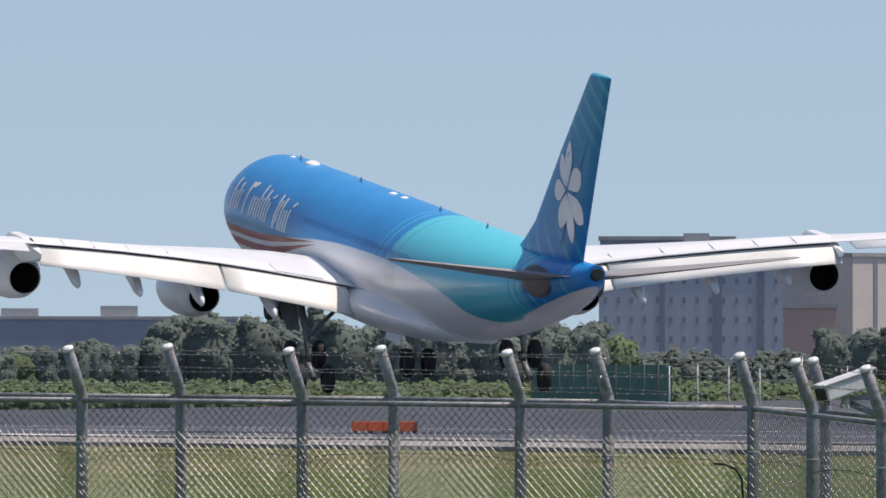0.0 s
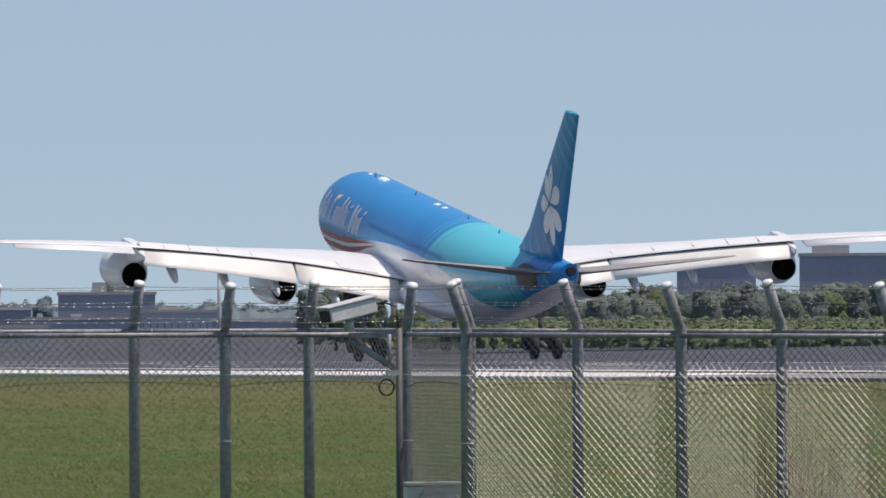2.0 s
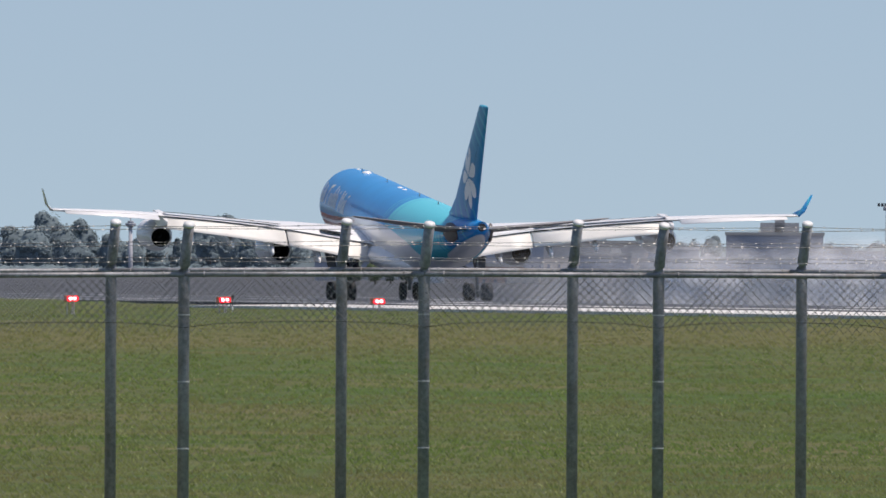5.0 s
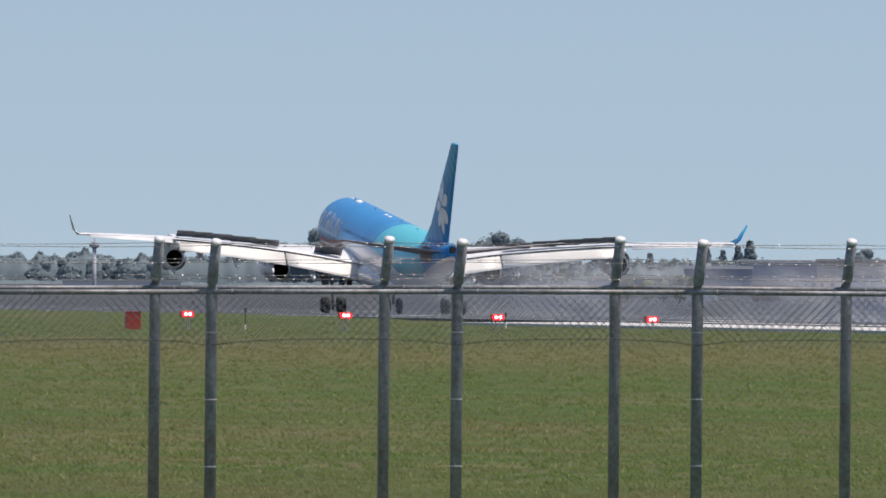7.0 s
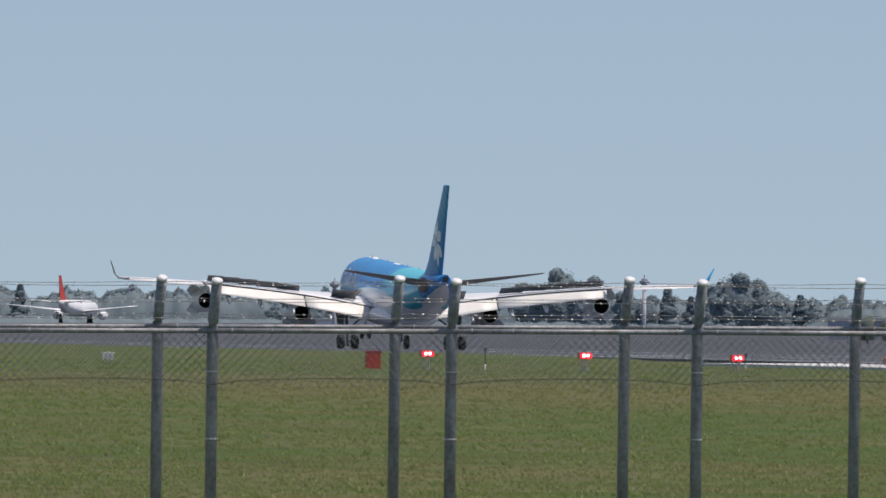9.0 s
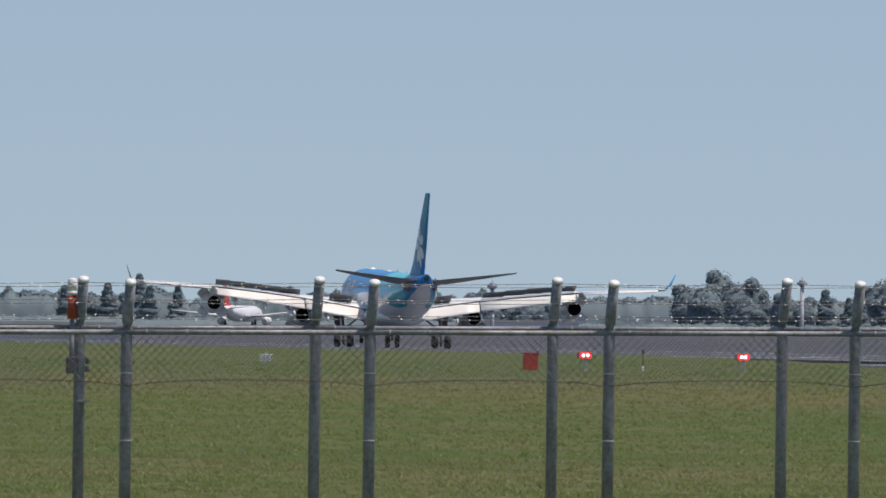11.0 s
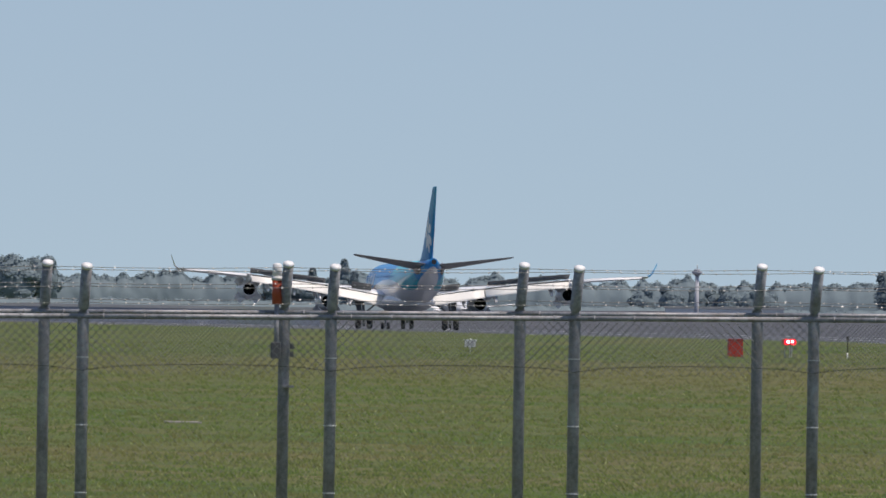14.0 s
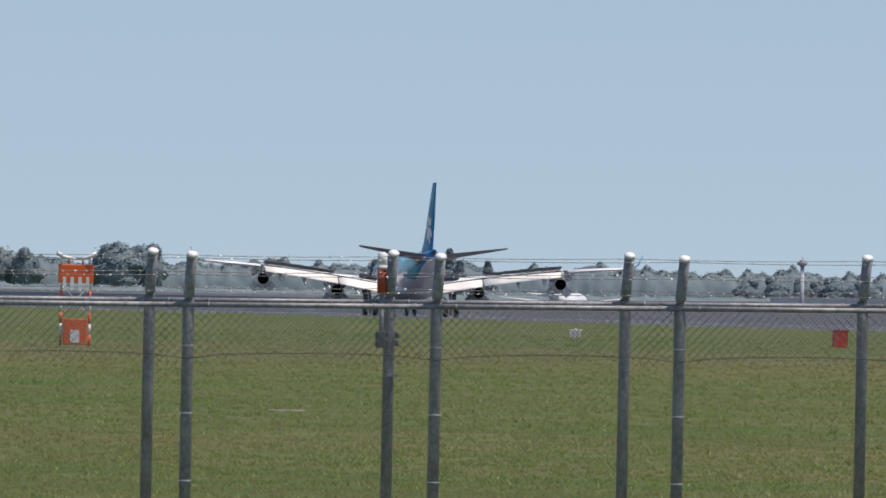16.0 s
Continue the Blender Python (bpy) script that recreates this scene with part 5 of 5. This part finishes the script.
def woods():
    """Distant belts of woodland and low scrub."""
    rnd = random.Random(21)
    for g0, g1, lo, hi, d, n, mat, size, label in (
            (-4700, -1900, 8, 92, 4350, 7000, LEAF_FAR, 0.5, "distant belt of woodland in haze-tinted blue-green"),
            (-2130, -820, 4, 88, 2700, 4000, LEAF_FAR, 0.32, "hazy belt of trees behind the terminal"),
            (-450, 1900, 8, 112, 1500, 14000, LEAF, 0.42, "dense dark green woodland beyond the runway"),
            (-760, 1900, 2, 44, 1250, 10000, LEAF_LIGHT, 0.32, "low green scrub beyond the runway"),
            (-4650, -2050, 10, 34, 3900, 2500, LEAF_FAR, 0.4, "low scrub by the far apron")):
        h = Heap()

        def crest(g):
            ends = min(smooth(g0 - 10, g0 + 110, g), smooth(g1 + 10, g1 - 110, g)) if d < 3000 else 1.0
            return hi * (0.25 + 0.75 * ends) * (0.80 + 0.20 * noise.noise((g * 0.012, d, 0)) + 0.16 * noise.noise((g * 0.05, d, 3)))

        def skin(g, t):
            """The belt's rounded front, t from its foot to its crest."""
            k = crest(g)
            lump = noise.noise((g * 0.06, t * 5.0, d)) + 0.6 * noise.noise((g * 0.17, t * 12.0, d))
            out = (10.0 if d > 2500 else 6.0) * math.cos(t * 1.45) + (1.2 if d > 2500 else 2.0) * lump * (1 - t)
            return far(g, d - out, lerp(lo - 12, k * 0.97, math.sin(t * 1.45) / 0.993) + lump * 1.5 * t)
        cols, tiers = int((g1 - g0) / 6), 9
        v, f = loft([[skin(g0 + 6 * i, j / tiers) for j in range(tiers + 1)] + [far(g0 + 6 * i, d + 14, crest(g0 + 6 * i) * 0.7), far(g0 + 6 * i, d + 18, lo - 12)] for i in range(cols)], closed=False, caps=False)
        h.add(v, [q[::-1] for q in f])
        for i in range(n):
            g, t = rnd.uniform(g0, g1 - 12), rnd.uniform(0.75, 1.0) if d > 2500 else rnd.random() ** 0.7
            p = skin(g, t) + Vector((0, rnd.uniform(-0.5, 0.3), rnd.uniform(-0.1, 0.5)))
            leaf(h, rnd, p, size * rnd.uniform(0.5, 1.1), Vector((0, -math.cos(t * 1.45), 0.3 + math.sin(t * 1.45))))
        tagged(h.done("woodland", mat, smooth=True), label, "woodland", kind="stuff")


woods()


def small_airliner():
    """A white twin-jet with a red tail, waiting far off."""
    p = far(-3390, 3400)
    e = empty("small_airliner", (p.x, p.y, far_z(p.x, p.y)), radians(-20))
    tagged(e, "far white twin-engined airliner with a red tail fin taxiing", "airplane")
    prof = [(18, 0.1, 3.4), (17.2, 1.0, 3.4), (15, 1.8, 3.6), (12, 1.98, 3.7), (-6, 1.98, 3.7), (-12, 1.5, 4.2), (-17, 0.6, 4.9), (-18.5, 0.2, 5.1)]
    solid("fuselage", [ring((0, y, z), AX, AZ, r, r, 20) for y, r, z in prof], WHITE, e)
    for s in (-1, 1):
        solid("wing", [mirrored(foil(x, y, z, c, 1.0), s) for x, y, z, c in ((1.0, 4.5, 2.8, 6.2), (6, 1.4, 3.3, 3.8), (16.5, -4.2, 4.4, 1.5))], WHITE, e)
        solid("tailplane", [mirrored(foil(x, y, z, c, 1.0), s) for x, y, z, c in ((0.4, -12.5, 4.9, 4.0), (6.2, -16.2, 5.5, 1.6))], WHITE, e)
        tube("nacelle", [(s * 5.7, 5.6, 1.9), (s * 5.7, 5.0, 1.9), (s * 5.7, 2.4, 1.9), (s * 5.7, 1.0, 1.9)], [0.85, 1.05, 1.0, 0.6], WHITE, e, n=16)
        tube("gear", [(s * 3.8, -0.8, 0), (s * 3.8, -0.8, 2.4)], [0.55, 0.16], BLACK, e, n=10)
    tube("nose_gear", [(0, 12.0, 0), (0, 12.0, 2.2)], [0.4, 0.12], BLACK, e, n=10)
    solid("fin", [[Vector((w, y0, z)), Vector((0.0, y0 + 0.3, z)), Vector((-w, y0, z)), Vector((-w * 0.4, y1, z)), Vector((w * 0.4, y1, z))] for z, y0, y1, w in ((5.0, -10.5, -17.2, 0.35), (7.0, -13.4, -17.6, 0.25), (11.6, -16.6, -18.6, 0.12))], RED, e, "red tail fin", smooth=False)
    return e


small = small_airliner()


# ---- tyre smoke drifting over the runway ----
def smoke_material(name, density):
    k = Nodes(name, 1.0, 0, 0.0)
    k.colour((0.90, 0.93, 0.97))
    x, y, z = k.xyz()
    core = k.math('SUBTRACT', 1.0, k.math('ADD', k.math('MULTIPLY', x, x), k.math('MULTIPLY', z, z)))
    f = k.math('MULTIPLY', k.math('MULTIPLY', k.math('POWER', k.math('MAXIMUM', core, 0.0), 1.5), k.ramp(k.noise(1.8, 4), 0.25, 0.7)), density)
    k.put(f, k.bsdf.inputs["Alpha"])
    return k.mat


def smoke():
    thick, thin = smoke_material("thin_tyre_smoke", 0.50), smoke_material("faint_tyre_smoke", 0.20)
    out = []
    for i, (x, y, r) in enumerate(((-5, 796, 2.2), (5, 815, 2.4), (-2, 832, 3.0), (4, 846, 3.2), (-5, 858, 3.4), (1, 872, 3.6), (6, 888, 3.4), (-4, 905, 3.4), (2, 925, 3.4), (-3, 950, 3.2), (4, 975, 3.6), (0, 1002, 3.8), (-4, 1030, 3.8), (5, 1060, 4.0), (-1, 1092, 4.0), (4, 1125, 3.8), (-3, 1160, 3.6))):
        rings = []
        n = 14
        for a in range(9):
            th = math.pi * (a + 0.02) / 8.04
            rr = []
            for b in range(n):
                ph = 2 * math.pi * b / n
                p = Vector((math.sin(th) * math.cos(ph), math.sin(th) * math.sin(ph), math.cos(th)))
                rr.append(p * (1 + 0.10 * noise.noise(p * 1.7 + Vector((i * 3.1, 0, 0)))))
            rings.append(rr)
        ob = solid("smoke_puff", rings, thick if y < 940 else thin)
        ob.scale = (1.5 * r, 2.2 * r, 1.15 * r)
        tagged(ob, "thin white tyre smoke drifting over the runway", "smoke", "tyre smoke puffs")
        out.append((ob, RUN_X + x, y, r))
    return out


puffs = smoke()


# ---- motion ----
PLANE_ROWS = [  # seconds, along the runway, height, pitch, bank
    (0.0, 633, 2.6, 6.5, -0.4), (0.5, 675, 2.2, 6.5, -0.4), (1.0, 716, 1.7, 6.6, -0.5), (1.5, 758, 1.3, 6.7, -0.6), (2.0, 800, 0.75, 6.5, -0.4), (2.5, 842, 0.5, 6.2, -0.2), (3.0, 884, 0.5, 6.1, 0.0), (3.5, 926, 0.4, 6.0, 0.2),
    (4.0, 967, 0.15, 5.3, 0.2), (4.5, 1009, 0.0, 4.8, 0.1), (7.0, 1199, 0.0, 4.8, 0.3), (7.5, 1237.5, 0.0, 4.6, 0.3), (8.0, 1277, 0.0, 3.9, 0.2), (8.5, 1316, 0.0, 3.0, 0.1), (9.0, 1355, 0.0, 2.2, 0.0), (10.0, 1427, 0.0, 1.7, 0.2), (12.5, 1594, 0.0, -0.2, 0.3), (14.5, 1724, 0.0, -0.5, 0.1), (16.0, 1818, 0.0, -0.7, 0.0)]


def motions():
    # the nose swings a little to the left after touchdown, and comes back
    swing = ((0.0, 0.0), (1.0, 0.1), (2.5, 0.4), (4.5, 0.6), (7.0, 1.15), (7.5, 1.2), (8.0, 1.0), (9.0, 0.6), (10.0, 0.2), (12.5, 0.0), (16.0, 0.0))
    drift = ((0.0, 0.0), (1.0, -0.05), (2.0, -0.2), (3.5, -0.22), (4.5, -0.28), (7.0, -0.44), (9.0, -0.24), (10.0, -0.08), (12.5, 0.1), (14.5, 0.25), (16.0, 0.15))
    rows = []
    for t, y, z, p, b in PLANE_ROWS:
        a = float(np.interp(t, [q[0] for q in swing], [q[1] for q in swing]))
        x = float(np.interp(t, [q[0] for q in drift], [q[1] for q in drift]))
        rows.append((t, pose(RUN_X + x, y, z, p, b, a)))
    walk(plane, rows)
    # the wings and their engines settle as the lift goes
    settle = ((0.0, -0.5), (2.5, -0.5), (4.5, -0.1), (5.6, 0.25), (7.0, 0.4), (10.0, 0.8), (16.0, 0.8))
    for w, side in ((wing_l, -1), (wing_r, 1)):
        root = Vector((side * 2.8, 0, wz(2.8)))
        turns = [(t, Matrix.Translation(root) @ pose(0, 0, 0, 0, side * a, 0) @ Matrix.Translation(-root)) for t, a in settle]
        walk(w, turns)
        for e, doors in engines:
            if e.location.x * side > 0:
                home = Matrix.Translation(e.location.copy())
                walk(e, [(t, m @ home) for t, m in turns])
    for sp, mid, hinge in spoil_l + spoil_r:
        base = Matrix.Translation(mid) @ pose(0, 0, 0, 0, 0, hinge)
        back = pose(0, 0, 0, 0, 0, -hinge)
        walk(sp, [(t, base @ pose(0, 0, 0, -a) @ back) for t, a in ((0.0, 0), (4.4, 0), (4.9, 10), (5.6, 42), (13.0, 42), (16.0, 30))])
    here = small.location.copy()
    turn = math.degrees(small.rotation_euler.z)
    rows = []
    for t in (0.0, 4.0, 8.0, 9.5, 11.0, 12.5, 14.0, 16.0):  # it rolls away over the crest
        x, y = here.x + 3.0 * (t - 9), here.y + 20 * (t - 9)
        rows.append((t, pose(x, y, far_z(x, y), 0, 0, turn)))
    walk(small, rows)
    for ob, x, y, r in puffs:
        up = max(0.0, (y - 796) / 84.0) + 2.2  # after the wheels have passed
        walk(ob, [(0.0, pose(x, y, -2.0 * r)), (max(0.1, up), pose(x, y, -1.2 * r)), (up + 0.5, pose(x, y + 4, 1.2)), (max(5.6, up + 1.0), pose(x - 2, y + 16, 1.2)), (7.6, pose(x - 4, y + 30, 0.4)), (9.6, pose(x - 5, y + 42, -2.0 * r)), (16.0, pose(x - 5, y + 46, -2.2 * r))])
    for e, doors in engines:
        for dr, mid, a in doors:
            across = Vector((-math.sin(radians(a)), 0, math.cos(radians(a))))
            walk(dr, [(t, Matrix.Translation(mid + Vector((0.12 * k * math.cos(radians(a)), 0, 0.12 * k * math.sin(radians(a))))) @ Matrix.Rotation(radians(62 * k), 4, across)) for t, k in ((0.0, 0), (6.6, 0), (7.9, 1), (16.0, 1))])
    for b in bogies:
        c = b.location.copy()
        walk(b, [(t, pose(c.x, c.y, c.z - e, a)) for t, a, e in ((0.0, 28, 0.15), (0.5, 26, 0.08), (1.0, 12, -0.15), (1.5, 10, 0.0), (2.3, 6, 0.35), (2.8, -6, 0.5), (3.5, -6, 0.4), (4.2, -5, 0.05), (9.0, -2.2, 0), (12.5, 0, 0), (16.0, 0, 0))])


motions()
